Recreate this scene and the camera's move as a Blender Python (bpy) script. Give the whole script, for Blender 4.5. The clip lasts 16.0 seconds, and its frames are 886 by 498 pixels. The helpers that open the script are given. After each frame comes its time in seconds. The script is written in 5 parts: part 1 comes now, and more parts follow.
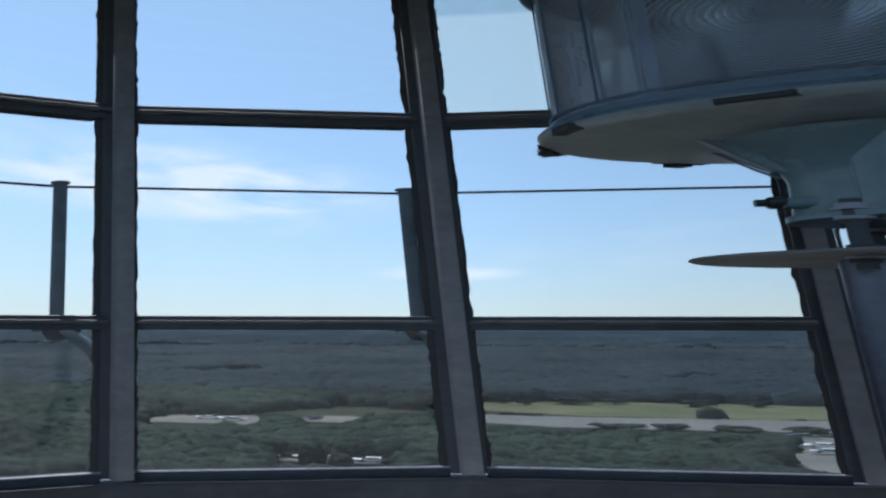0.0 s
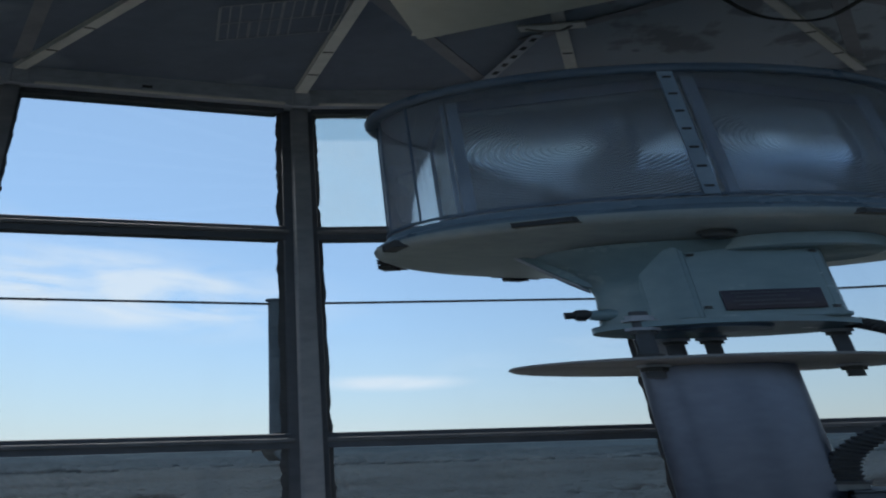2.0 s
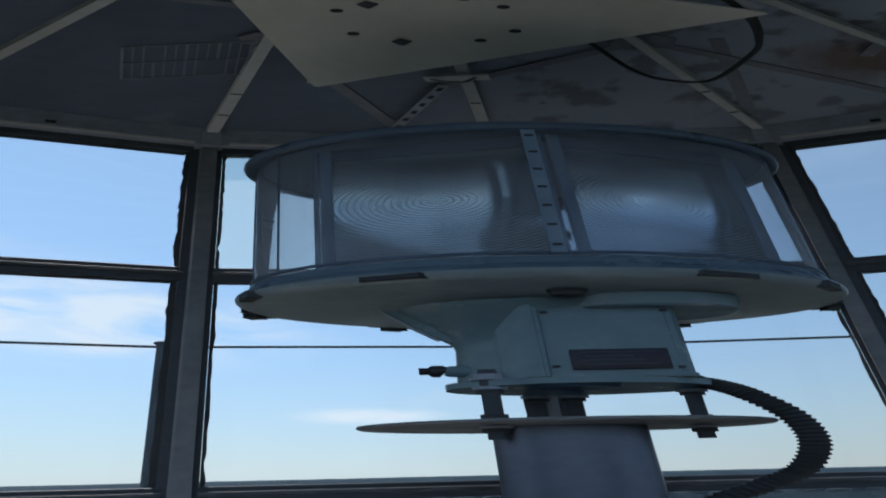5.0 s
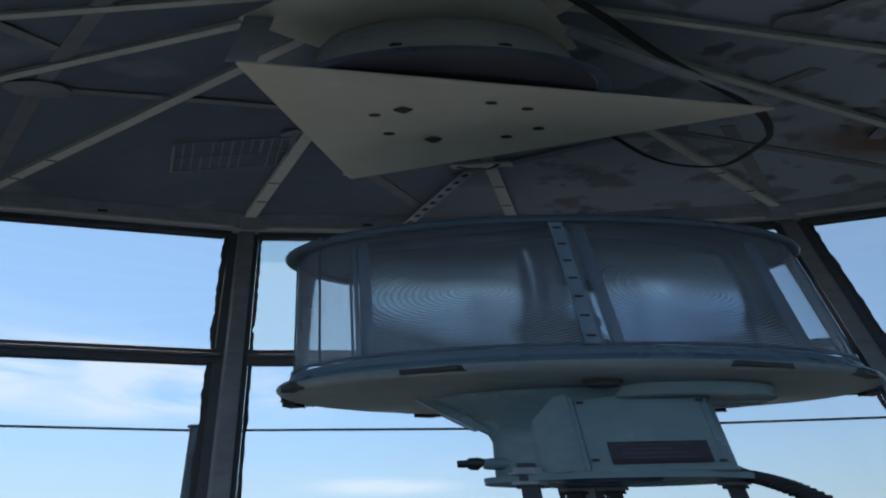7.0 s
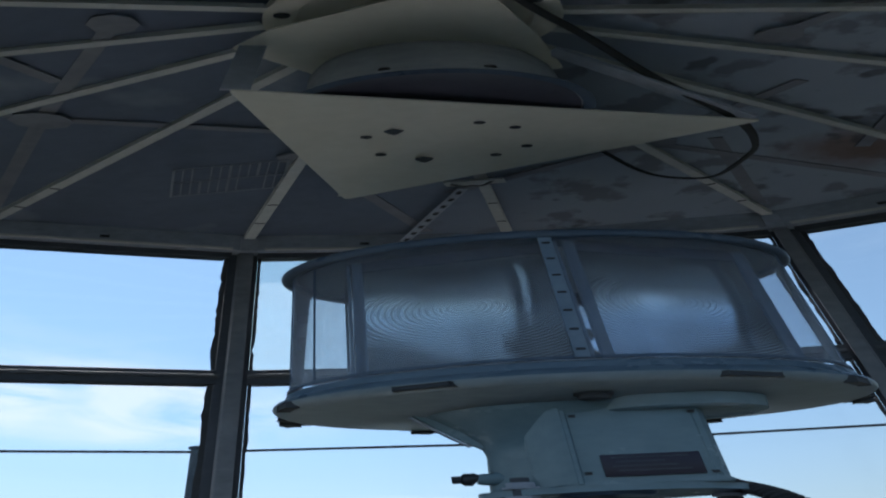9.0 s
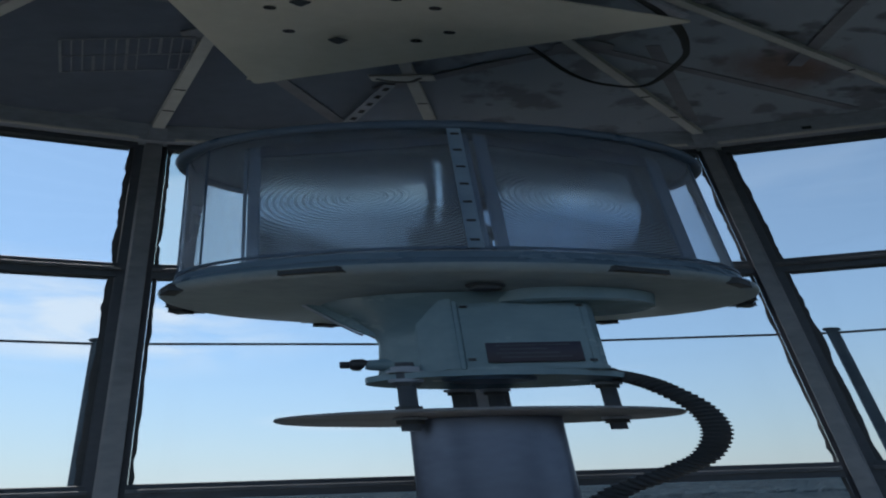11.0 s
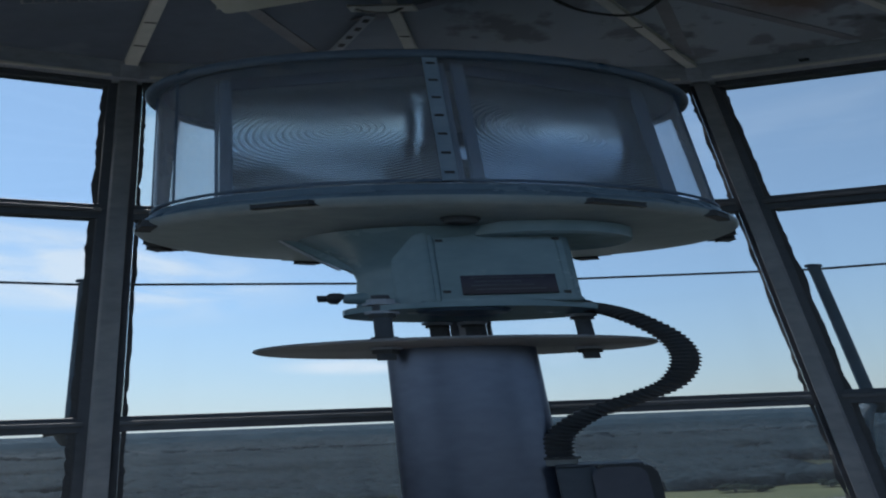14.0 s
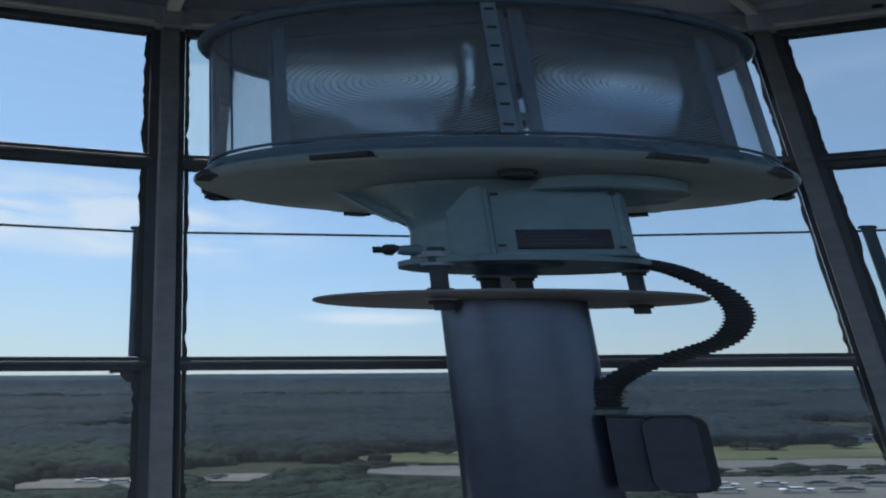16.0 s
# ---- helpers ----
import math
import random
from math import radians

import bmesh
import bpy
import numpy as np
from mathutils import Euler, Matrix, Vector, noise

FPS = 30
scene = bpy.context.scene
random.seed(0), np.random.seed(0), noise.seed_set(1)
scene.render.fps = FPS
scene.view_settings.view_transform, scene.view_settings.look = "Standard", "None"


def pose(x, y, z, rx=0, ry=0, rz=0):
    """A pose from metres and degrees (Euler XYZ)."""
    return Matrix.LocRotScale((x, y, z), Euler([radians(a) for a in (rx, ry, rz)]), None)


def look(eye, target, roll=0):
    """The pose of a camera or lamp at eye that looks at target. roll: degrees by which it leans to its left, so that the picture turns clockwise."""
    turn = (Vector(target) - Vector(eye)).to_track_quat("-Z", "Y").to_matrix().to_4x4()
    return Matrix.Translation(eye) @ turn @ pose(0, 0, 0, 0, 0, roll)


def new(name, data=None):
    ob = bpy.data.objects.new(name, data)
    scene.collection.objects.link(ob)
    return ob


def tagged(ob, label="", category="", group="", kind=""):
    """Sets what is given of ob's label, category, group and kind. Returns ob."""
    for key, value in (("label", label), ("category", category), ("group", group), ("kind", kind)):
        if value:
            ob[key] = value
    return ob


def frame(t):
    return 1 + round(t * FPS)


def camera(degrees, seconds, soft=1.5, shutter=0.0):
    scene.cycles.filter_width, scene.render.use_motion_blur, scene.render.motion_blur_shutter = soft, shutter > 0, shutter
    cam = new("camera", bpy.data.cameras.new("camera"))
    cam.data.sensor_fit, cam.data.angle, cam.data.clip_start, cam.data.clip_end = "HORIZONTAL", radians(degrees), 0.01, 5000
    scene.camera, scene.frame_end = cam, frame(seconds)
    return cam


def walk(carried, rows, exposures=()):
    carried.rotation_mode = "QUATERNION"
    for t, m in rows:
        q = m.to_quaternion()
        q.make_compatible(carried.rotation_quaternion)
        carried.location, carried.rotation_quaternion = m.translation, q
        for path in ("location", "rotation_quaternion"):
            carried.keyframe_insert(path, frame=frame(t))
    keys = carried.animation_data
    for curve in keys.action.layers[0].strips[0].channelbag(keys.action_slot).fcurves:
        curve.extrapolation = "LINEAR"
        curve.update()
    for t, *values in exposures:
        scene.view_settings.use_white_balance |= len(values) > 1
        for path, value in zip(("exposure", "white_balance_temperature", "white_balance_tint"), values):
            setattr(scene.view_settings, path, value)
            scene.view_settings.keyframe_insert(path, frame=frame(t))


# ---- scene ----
cam = camera(85.05, 16.0, soft=2.0, shutter=0.4)
ROWS = [
    (0, 0.6597, -0.0327, 1.5277, 8.58, 9.34, -0.10),
    (0.5, 0.7186, -0.0399, 1.5262, 5.62, 13.61, 0.63),
    (1, 0.8301, -0.0473, 1.5262, 4.87, 16.97, 1.75),
    (1.5, 0.9682, -0.0567, 1.5261, 3.27, 19.66, 2.13),
    (2, 1.0321, -0.0583, 1.5280, 1.69, 21.81, 1.65),
    (2.5, 1.1118, -0.0479, 1.5324, -0.09, 23.14, 1.94),
    (3, 1.2423, -0.0425, 1.5482, -1.25, 23.93, 2.39),
    (5.5, 1.4432, -0.0845, 1.5987, -0.84, 26.70, 1.04),
    (6, 1.4014, -0.1183, 1.6127, -2.20, 29.80, 1.72),
    (6.5, 1.3829, -0.1499, 1.6310, -0.35, 31.06, 1.32),
    (7, 1.3710, -0.1798, 1.6478, 0.94, 32.57, 1.12),
    (7.5, 1.3691, -0.2148, 1.6575, 1.97, 35.10, 1.09),
    (8, 1.3926, -0.2586, 1.6603, 2.02, 37.10, 1.84),
    (10.5, 1.5394, -0.0928, 1.5652, -0.08, 27.20, 1.37),
    (11, 1.6351, -0.0791, 1.5476, -3.14, 25.84, 1.90),
    (11.5, 1.6825, -0.0708, 1.5367, -2.35, 24.08, 1.94),
    (12, 1.6915, -0.0641, 1.5277, -1.63, 22.62, 1.55),
    (12.5, 1.6756, -0.0577, 1.5192, -2.51, 21.52, 1.96),
    (13, 1.6423, -0.0514, 1.5141, -2.25, 21.13, 2.09),
    (13.5, 1.6470, -0.0527, 1.5085, -2.36, 21.36, 2.04),
    (14, 1.7127, -0.0552, 1.5021, -2.96, 19.85, 2.26),
    (14.5, 1.7414, -0.0582, 1.5041, -4.19, 17.92, 1.58),
    (15, 1.7219, -0.0680, 1.5058, -1.78, 17.53, 1.38),
    (15.5, 1.6729, -0.0690, 1.5009, -0.58, 16.54, 0.86),
    (16, 1.6004, -0.0603, 1.4944, -0.34, 14.61, 0.37),
]
walk(cam, [(t, pose(x, y, z, 90 + pitch, 0, yaw) @ pose(0, 0, 0, 0, 0, -roll)) for t, x, y, z, yaw, pitch, roll in ROWS],
     exposures=[(0.0, 0.64, 5860, 10), (1.0, 0.49, 5860, 10), (2.0, 0.47, 5850, 10), (3.0, 0.43, 5830, 10), (4.0, 0.47, 5820, 10), (5.5, 0.55, 5840, 10), (7.0, 0.55, 5710, 10), (7.5, 0.64, 5690, 10), (8.0, 0.84, 5690, 10), (8.7, 0.78, 5700, 10), (10.5, 0.5, 5760, 10), (13.0, 0.47, 5760, 10), (14.5, 0.42, 5760, 10), (15.5, 0.37, 5760, 10), (16.0, 0.4, 5760, 10)])

# ---- world, sun, exposure ----
SUN_ELEV, SUN_AZ = 58.0, 152.0          # degrees; azimuth counter-clockwise from +x: high on the left
world = bpy.data.worlds.new("sky")
scene.world = world
world.use_nodes = True
wn, wl = world.node_tree.nodes, world.node_tree.links
wn.clear()
w_out, w_bg = wn.new("ShaderNodeOutputWorld"), wn.new("ShaderNodeBackground")
w_sky = wn.new("ShaderNodeTexSky")
w_sky.sky_type, w_sky.sun_disc = "NISHITA", False
w_sky.sun_elevation, w_sky.sun_rotation = radians(SUN_ELEV), radians(90 - SUN_AZ)
w_sky.air_density, w_sky.dust_density, w_sky.ozone_density = 1.15, 0.0, 3.0
w_bg.inputs["Strength"].default_value = 0.10
# thin high cloud, streaked along the horizon
w_tc, w_map, w_noise, w_ramp = (wn.new("ShaderNodeTexCoord"), wn.new("ShaderNodeMapping"), wn.new("ShaderNodeTexNoise"),
                                wn.new("ShaderNodeValToRGB"))
w_map.inputs["Scale"].default_value = (1.1, 1.1, 5.0)
w_map.inputs["Location"].default_value = (0.35, 0.0, 0.62)
w_noise.inputs["Scale"].default_value, w_noise.inputs["Detail"].default_value = 2.2, 7.0
w_noise.inputs["Roughness"].default_value = 0.55
w_ramp.color_ramp.elements[0].position, w_ramp.color_ramp.elements[1].position = 0.56, 0.95
w_mix = wn.new("ShaderNodeMix")
w_mix.data_type = "RGBA"
w_mix.inputs["B"].default_value = (6.0, 6.2, 6.3, 1)
w_mul = wn.new("ShaderNodeMath")
w_mul.operation = "MULTIPLY"
w_mul.inputs[1].default_value = 0.85
wl.new(w_tc.outputs["Generated"], w_map.inputs["Vector"])
wl.new(w_map.outputs["Vector"], w_noise.inputs["Vector"])
wl.new(w_noise.outputs["Fac"], w_ramp.inputs["Fac"])
w_sep, w_band, w_mul2 = wn.new("ShaderNodeSeparateXYZ"), wn.new("ShaderNodeValToRGB"), wn.new("ShaderNodeMath")
w_mul2.operation = "MULTIPLY"
w_band.color_ramp.elements[0].position, w_band.color_ramp.elements[0].color = 0.02, (0.3, 0.3, 0.3, 1)
w_band.color_ramp.elements[1].position, w_band.color_ramp.elements[1].color = 0.55, (0.1, 0.1, 0.1, 1)
w_e = w_band.color_ramp.elements.new(0.2)
w_e.color = (0.45, 0.45, 0.45, 1)
wl.new(w_tc.outputs["Generated"], w_sep.inputs[0])
wl.new(w_sep.outputs["Z"], w_band.inputs["Fac"])
wl.new(w_ramp.outputs["Color"], w_mul2.inputs[0])
wl.new(w_band.outputs["Color"], w_mul2.inputs[1])
# two clouds of their own: a torn streak to the left, a small flat one low ahead
w_last = w_mul2
for w_c, w_s, w_low, w_gain in (((-0.60, 0.755, 0.258), (1.9, 1.9, 10.0), 0.36, 1.8), ((-0.14, 0.984, 0.112), (5.0, 5.0, 50.0), 0.1, 1.4)):
    w_sub, w_scl, w_len, w_in = (wn.new("ShaderNodeVectorMath"), wn.new("ShaderNodeVectorMath"), wn.new("ShaderNodeVectorMath"), wn.new("ShaderNodeMapRange"))
    w_sub.operation, w_scl.operation, w_len.operation, w_in.interpolation_type = "SUBTRACT", "MULTIPLY", "LENGTH", "SMOOTHSTEP"
    w_sub.inputs[1].default_value, w_scl.inputs[1].default_value = w_c, w_s
    w_in.inputs["From Min"].default_value, w_in.inputs["From Max"].default_value = 1.0, 0.0
    w_cn, w_th, w_pr, w_ad = wn.new("ShaderNodeTexNoise"), wn.new("ShaderNodeMapRange"), wn.new("ShaderNodeMath"), wn.new("ShaderNodeMath")
    w_cn.inputs["Scale"].default_value, w_cn.inputs["Detail"].default_value, w_cn.inputs["Distortion"].default_value = 5.0, 6.0, 0.5
    w_th.inputs["From Min"].default_value, w_th.inputs["From Max"].default_value = w_low, w_low + 0.35
    w_th.inputs["To Max"].default_value = w_gain
    w_pr.operation, w_ad.operation, w_ad.use_clamp = "MULTIPLY", "ADD", True
    wl.new(w_tc.outputs["Generated"], w_sub.inputs[0])
    wl.new(w_sub.outputs["Vector"], w_scl.inputs[0])
    wl.new(w_scl.outputs["Vector"], w_len.inputs[0])
    wl.new(w_len.outputs["Value"], w_in.inputs["Value"])
    wl.new(w_map.outputs["Vector"], w_cn.inputs["Vector"])
    wl.new(w_cn.outputs["Fac"], w_th.inputs["Value"])
    wl.new(w_in.outputs["Result"], w_pr.inputs[0])
    wl.new(w_th.outputs["Result"], w_pr.inputs[1])
    wl.new(w_pr.outputs[0], w_ad.inputs[0])
    wl.new(w_last.outputs[0], w_ad.inputs[1])
    w_last = w_ad
wl.new(w_last.outputs[0], w_mul.inputs[0])
wl.new(w_mul.outputs[0], w_mix.inputs["Factor"])
w_veil = wn.new("ShaderNodeMix")          # even summer haze over the whole sky
w_veil.data_type = "RGBA"
w_vf = wn.new("ShaderNodeMapRange")       # thicker towards the horizon
w_vf.inputs["From Min"].default_value, w_vf.inputs["From Max"].default_value = 0.0, 0.3
w_vf.inputs["To Min"].default_value, w_vf.inputs["To Max"].default_value = 0.85, 0.52
wl.new(w_sep.outputs["Z"], w_vf.inputs["Value"])
wl.new(w_vf.outputs["Result"], w_veil.inputs["Factor"])
# the haze scatters more light on the side of the sun; its low end also dims the unseen sky behind the camera
w_dot, w_rng, w_vc = wn.new("ShaderNodeVectorMath"), wn.new("ShaderNodeMapRange"), wn.new("ShaderNodeVectorMath")
w_dot.operation, w_vc.operation = "DOT_PRODUCT", "SCALE"
w_dot.inputs[1].default_value = (math.cos(radians(SUN_AZ)), math.sin(radians(SUN_AZ)), 0)
w_rng.inputs["From Min"].default_value, w_rng.inputs["From Max"].default_value = -0.8, 0.6
w_rng.inputs["To Min"].default_value, w_rng.inputs["To Max"].default_value = 0.6, 1.16
w_low = wn.new("ShaderNodeMix")           # cream low down, blue above
w_low.data_type = "RGBA"
w_low.inputs["A"].default_value, w_low.inputs["B"].default_value = (3.7, 4.2, 4.35, 1), (3.15, 4.2, 5.2, 1)
w_lf = wn.new("ShaderNodeMapRange")
w_lf.inputs["From Min"].default_value, w_lf.inputs["From Max"].default_value = 0.0, 0.22
wl.new(w_sep.outputs["Z"], w_lf.inputs["Value"])
wl.new(w_lf.outputs["Result"], w_low.inputs["Factor"])
wl.new(w_low.outputs["Result"], w_vc.inputs[0])
wl.new(w_tc.outputs["Generated"], w_dot.inputs[0])
wl.new(w_dot.outputs["Value"], w_rng.inputs["Value"])
wl.new(w_rng.outputs["Result"], w_vc.inputs["Scale"])
wl.new(w_vc.outputs["Vector"], w_veil.inputs["B"])
wl.new(w_sky.outputs["Color"], w_veil.inputs["A"])
wl.new(w_veil.outputs["Result"], w_mix.inputs["A"])
wl.new(w_mix.outputs["Result"], w_bg.inputs["Color"])
wl.new(w_bg.outputs["Background"], w_out.inputs["Surface"])
sun = new("sun", bpy.data.lights.new("sun", "SUN"))
sun.data.energy, sun.data.angle, sun.data.color = 3.9, radians(0.5), (1.0, 0.94, 0.85)
sun_dir = Vector((math.cos(radians(SUN_AZ)) * math.cos(radians(SUN_ELEV)), math.sin(radians(SUN_AZ)) * math.cos(radians(SUN_ELEV)), math.sin(radians(SUN_ELEV))))
sun.matrix_world = look(sun_dir * 50, (0, 0, 0))

# ---- plan ----
# The layout is stretched to fit the camera's view: across the room one unit becomes 3.2 m, ahead and up it is 1 m,
# and the lantern is leaned a little with height.
STRETCH = Matrix(((3.2085, 0.3136, -0.1167), (0, 1, 0), (0, 0, 1)))
DECK = Vector((0, 0, 1.5))


SET = Vector((0, 0, 0))                   # offset of an assembly, fitted to the camera's view
SLIM = 1.0                                # its breadth about the beacon's axis, fitted to the camera's view


def at(p):
    x, y, z = p
    return STRETCH @ (Vector((0.415 + (x - 0.415) * SLIM, y, z)) + SET) + DECK


# ---- materials ----
def nodes_of(name):
    m = bpy.data.materials.new(name)
    m.use_nodes = True
    nt = m.node_tree
    return m, nt, nt.nodes, nt.links, nt.nodes["Principled BSDF"]


def surface(name, low, high, rough=0.5, metal=0.0, grain=40.0, stain=3.0, bump=0.15, spec=0.5, rough_var=0.12, contrast=(0.35, 0.7), per_object=0.0, coords="Object"):
    """A painted, cast or weathered surface: stains between two colours, fine grain in the relief, uneven gloss."""
    m, nt, n, l, b = nodes_of(name)
    tc, mp = n.new("ShaderNodeTexCoord"), n.new("ShaderNodeMapping")
    mp.inputs["Scale"].default_value = (0.32, 1, 1)
    l.new(tc.outputs[coords], mp.inputs["Vector"])
    big, fine = n.new("ShaderNodeTexNoise"), n.new("ShaderNodeTexNoise")
    big.inputs["Scale"].default_value, big.inputs["Detail"].default_value, big.inputs["Roughness"].default_value = stain, 6, 0.65
    fine.inputs["Scale"].default_value, fine.inputs["Detail"].default_value = grain, 4
    for t in (big, fine):
        l.new(mp.outputs["Vector"], t.inputs["Vector"])
    ramp = n.new("ShaderNodeValToRGB")
    ramp.color_ramp.elements[0].position, ramp.color_ramp.elements[1].position = contrast
    ramp.color_ramp.elements[0].color, ramp.color_ramp.elements[1].color = (*low, 1), (*high, 1)
    add = n.new("ShaderNodeMath")
    add.operation = "MULTIPLY_ADD"
    add.inputs[1].default_value, add.inputs[2].default_value = 0.35, -0.17
    l.new(fine.outputs["Fac"], add.inputs[0])
    plus = n.new("ShaderNodeMath")
    l.new(big.outputs["Fac"], plus.inputs[0])
    l.new(add.outputs[0], plus.inputs[1])
    last = plus
    if per_object:
        oi, mo, pl = n.new("ShaderNodeObjectInfo"), n.new("ShaderNodeMath"), n.new("ShaderNodeMath")
        mo.operation = "MULTIPLY_ADD"
        mo.inputs[1].default_value, mo.inputs[2].default_value = per_object, -per_object / 2
        l.new(oi.outputs["Random"], mo.inputs[0])
        l.new(mo.outputs[0], pl.inputs[0])
        l.new(plus.outputs[0], pl.inputs[1])
        last = pl
    l.new(last.outputs[0], ramp.inputs["Fac"])
    l.new(ramp.outputs["Color"], b.inputs["Base Color"])
    rr = n.new("ShaderNodeMath")
    rr.operation = "MULTIPLY_ADD"
    rr.inputs[1].default_value, rr.inputs[2].default_value = rough_var * 2, rough - rough_var
    l.new(big.outputs["Fac"], rr.inputs[0])
    l.new(rr.outputs[0], b.inputs["Roughness"])
    bp = n.new("ShaderNodeBump")
    bp.inputs["Strength"].default_value, bp.inputs["Distance"].default_value = bump, 0.004
    l.new(fine.outputs["Fac"], bp.inputs["Height"])
    l.new(bp.outputs["Normal"], b.inputs["Normal"])
    b.inputs["Metallic"].default_value = metal
    b.inputs["Specular IOR Level"].default_value = spec
    return m


def glass(name, tint=(1, 1, 1), film=0.0, gloss=0.06, dust=(0.85, 0.85, 0.82), front=0.5):
    """Thin window glass: clear, with a sheen at grazing angles and, where it is clouded, a film that scatters."""
    m, nt, n, l, b = nodes_of(name)
    n.remove(b)
    tr, gl, mx, fr = n.new("ShaderNodeBsdfTransparent"), n.new("ShaderNodeBsdfGlossy"), n.new("ShaderNodeMixShader"), n.new("ShaderNodeFresnel")
    tr.inputs["Color"].default_value = (*tint, 1)
    gl.inputs["Roughness"].default_value = 0.02
    fr.inputs["IOR"].default_value = 1.0 + gloss * 4
    l.new(fr.outputs["Fac"], mx.inputs["Fac"])
    l.new(tr.outputs[0], mx.inputs[1])
    l.new(gl.outputs[0], mx.inputs[2])
    out = mx
    if film:
        tl, mf, tc, ns, rp = n.new("ShaderNodeBsdfTranslucent"), n.new("ShaderNodeMixShader"), n.new("ShaderNodeTexCoord"), n.new("ShaderNodeTexNoise"), n.new("ShaderNodeMath")
        tl.inputs["Color"].default_value = (*dust, 1)
        df, md = n.new("ShaderNodeBsdfDiffuse"), n.new("ShaderNodeMixShader")
        df.inputs["Color"].default_value = (*dust, 1)
        md.inputs["Fac"].default_value = front
        l.new(tl.outputs[0], md.inputs[1])
        l.new(df.outputs[0], md.inputs[2])
        ns.inputs["Scale"].default_value, ns.inputs["Detail"].default_value = 5, 5
        l.new(tc.outputs["Object"], ns.inputs["Vector"])
        rp.operation = "MULTIPLY_ADD"
        rp.inputs[1].default_value, rp.inputs[2].default_value = film * 0.8, film * 0.6
        l.new(ns.outputs["Fac"], rp.inputs[0])
        l.new(rp.outputs[0], mf.inputs["Fac"])
        l.new(mx.outputs[0], mf.inputs[1])
        l.new(md.outputs[0], mf.inputs[2])
        out = mf
    l.new(out.outputs[0], n["Material Output"].inputs["Surface"])
    return m


def fresnel_lens(name):
    """Moulded lens plastic: concentric prisms as relief round the middle of the panel, clear but scattering."""
    m, nt, n, l, b = nodes_of(name)
    uv, ln, ml, sn, tilt = n.new("ShaderNodeUVMap"), n.new("ShaderNodeVectorMath"), n.new("ShaderNodeMath"), n.new("ShaderNodeMath"), n.new("ShaderNodeMath")
    ln.operation, ml.operation, sn.operation, tilt.operation = "LENGTH", "MULTIPLY", "SINE", "MULTIPLY_ADD"
    ml.inputs[1].default_value = 2 * math.pi / 0.009
    tilt.inputs[1].default_value = 1.0        # each prism is a little steeper the further out it lies
    l.new(uv.outputs["UV"], ln.inputs[0])
    l.new(ln.outputs["Value"], ml.inputs[0])
    l.new(ml.outputs[0], sn.inputs[0])
    rp = n.new("ShaderNodeMath")
    rp.operation = "MULTIPLY_ADD"
    rp.inputs[1].default_value, rp.inputs[2].default_value = 0.0045, 0.0003
    l.new(ln.outputs["Value"], rp.inputs[0])
    patch, pm, sp = n.new("ShaderNodeTexNoise"), n.new("ShaderNodeMapRange"), n.new("ShaderNodeMath")      # prisms shallower in patches
    patch.inputs["Scale"].default_value, patch.inputs["Detail"].default_value, patch.inputs["Distortion"].default_value = 4.5, 1.0, 0.6
    pm.inputs["From Min"].default_value, pm.inputs["From Max"].default_value = 0.36, 0.54
    pm.inputs["To Min"].default_value, pm.inputs["To Max"].default_value = 0.35, 1.7
    sp.operation = "MULTIPLY"
    l.new(uv.outputs["UV"], patch.inputs["Vector"])
    l.new(patch.outputs["Fac"], pm.inputs["Value"])
    l.new(sn.outputs[0], sp.inputs[0])
    l.new(pm.outputs["Result"], sp.inputs[1])
    l.new(sp.outputs[0], tilt.inputs[0])
    l.new(rp.outputs[0], tilt.inputs[1])
    wv, wm = n.new("ShaderNodeTexNoise"), n.new("ShaderNodeMath")      # slow waves of the moulding
    wv.inputs["Scale"].default_value, wv.inputs["Detail"].default_value = 6.0, 0.0
    l.new(uv.outputs["UV"], wv.inputs["Vector"])
    wm.operation = "MULTIPLY"
    wm.inputs[1].default_value = 0.045
    l.new(wv.outputs["Fac"], wm.inputs[0])
    w2 = n.new("ShaderNodeMath")
    w2.operation = "MULTIPLY"
    w2.inputs[1].default_value = 0.003
    l.new(wv.outputs["Fac"], w2.inputs[0])
    l.new(w2.outputs[0], tilt.inputs[2])
    bp = n.new("ShaderNodeBump")
    bp.inputs["Strength"].default_value, bp.inputs["Distance"].default_value = 1.0, 1.0
    l.new(tilt.outputs[0], bp.inputs["Height"])
    n.remove(b)
    tp, tl, gl = n.new("ShaderNodeBsdfRefraction"), n.new("ShaderNodeBsdfTranslucent"), n.new("ShaderNodeBsdfGlossy")
    m1, m2, fr, mr = n.new("ShaderNodeMixShader"), n.new("ShaderNodeMixShader"), n.new("ShaderNodeFresnel"), n.new("ShaderNodeMapRange")
    tp.inputs["Color"].default_value, tl.inputs["Color"].default_value = (0.86, 0.9, 0.95, 1), (0.68, 0.72, 0.78, 1)
    gl.inputs["Roughness"].default_value, fr.inputs["IOR"].default_value = 0.14, 1.6
    # all prisms together bend light like one thick bulging lens
    sq, add = n.new("ShaderNodeMath"), n.new("ShaderNodeMath")
    sq.operation, add.operation = "MULTIPLY", "MULTIPLY_ADD"
    l.new(ln.outputs["Value"], sq.inputs[0])
    l.new(ln.outputs["Value"], sq.inputs[1])
    add.inputs[1].default_value = -3.2
    l.new(sq.outputs[0], add.inputs[0])
    l.new(wm.outputs[0], add.inputs[2])
    bulge = n.new("ShaderNodeBump")
    bulge.inputs["Strength"].default_value, bulge.inputs["Distance"].default_value = 1.0, 1.0
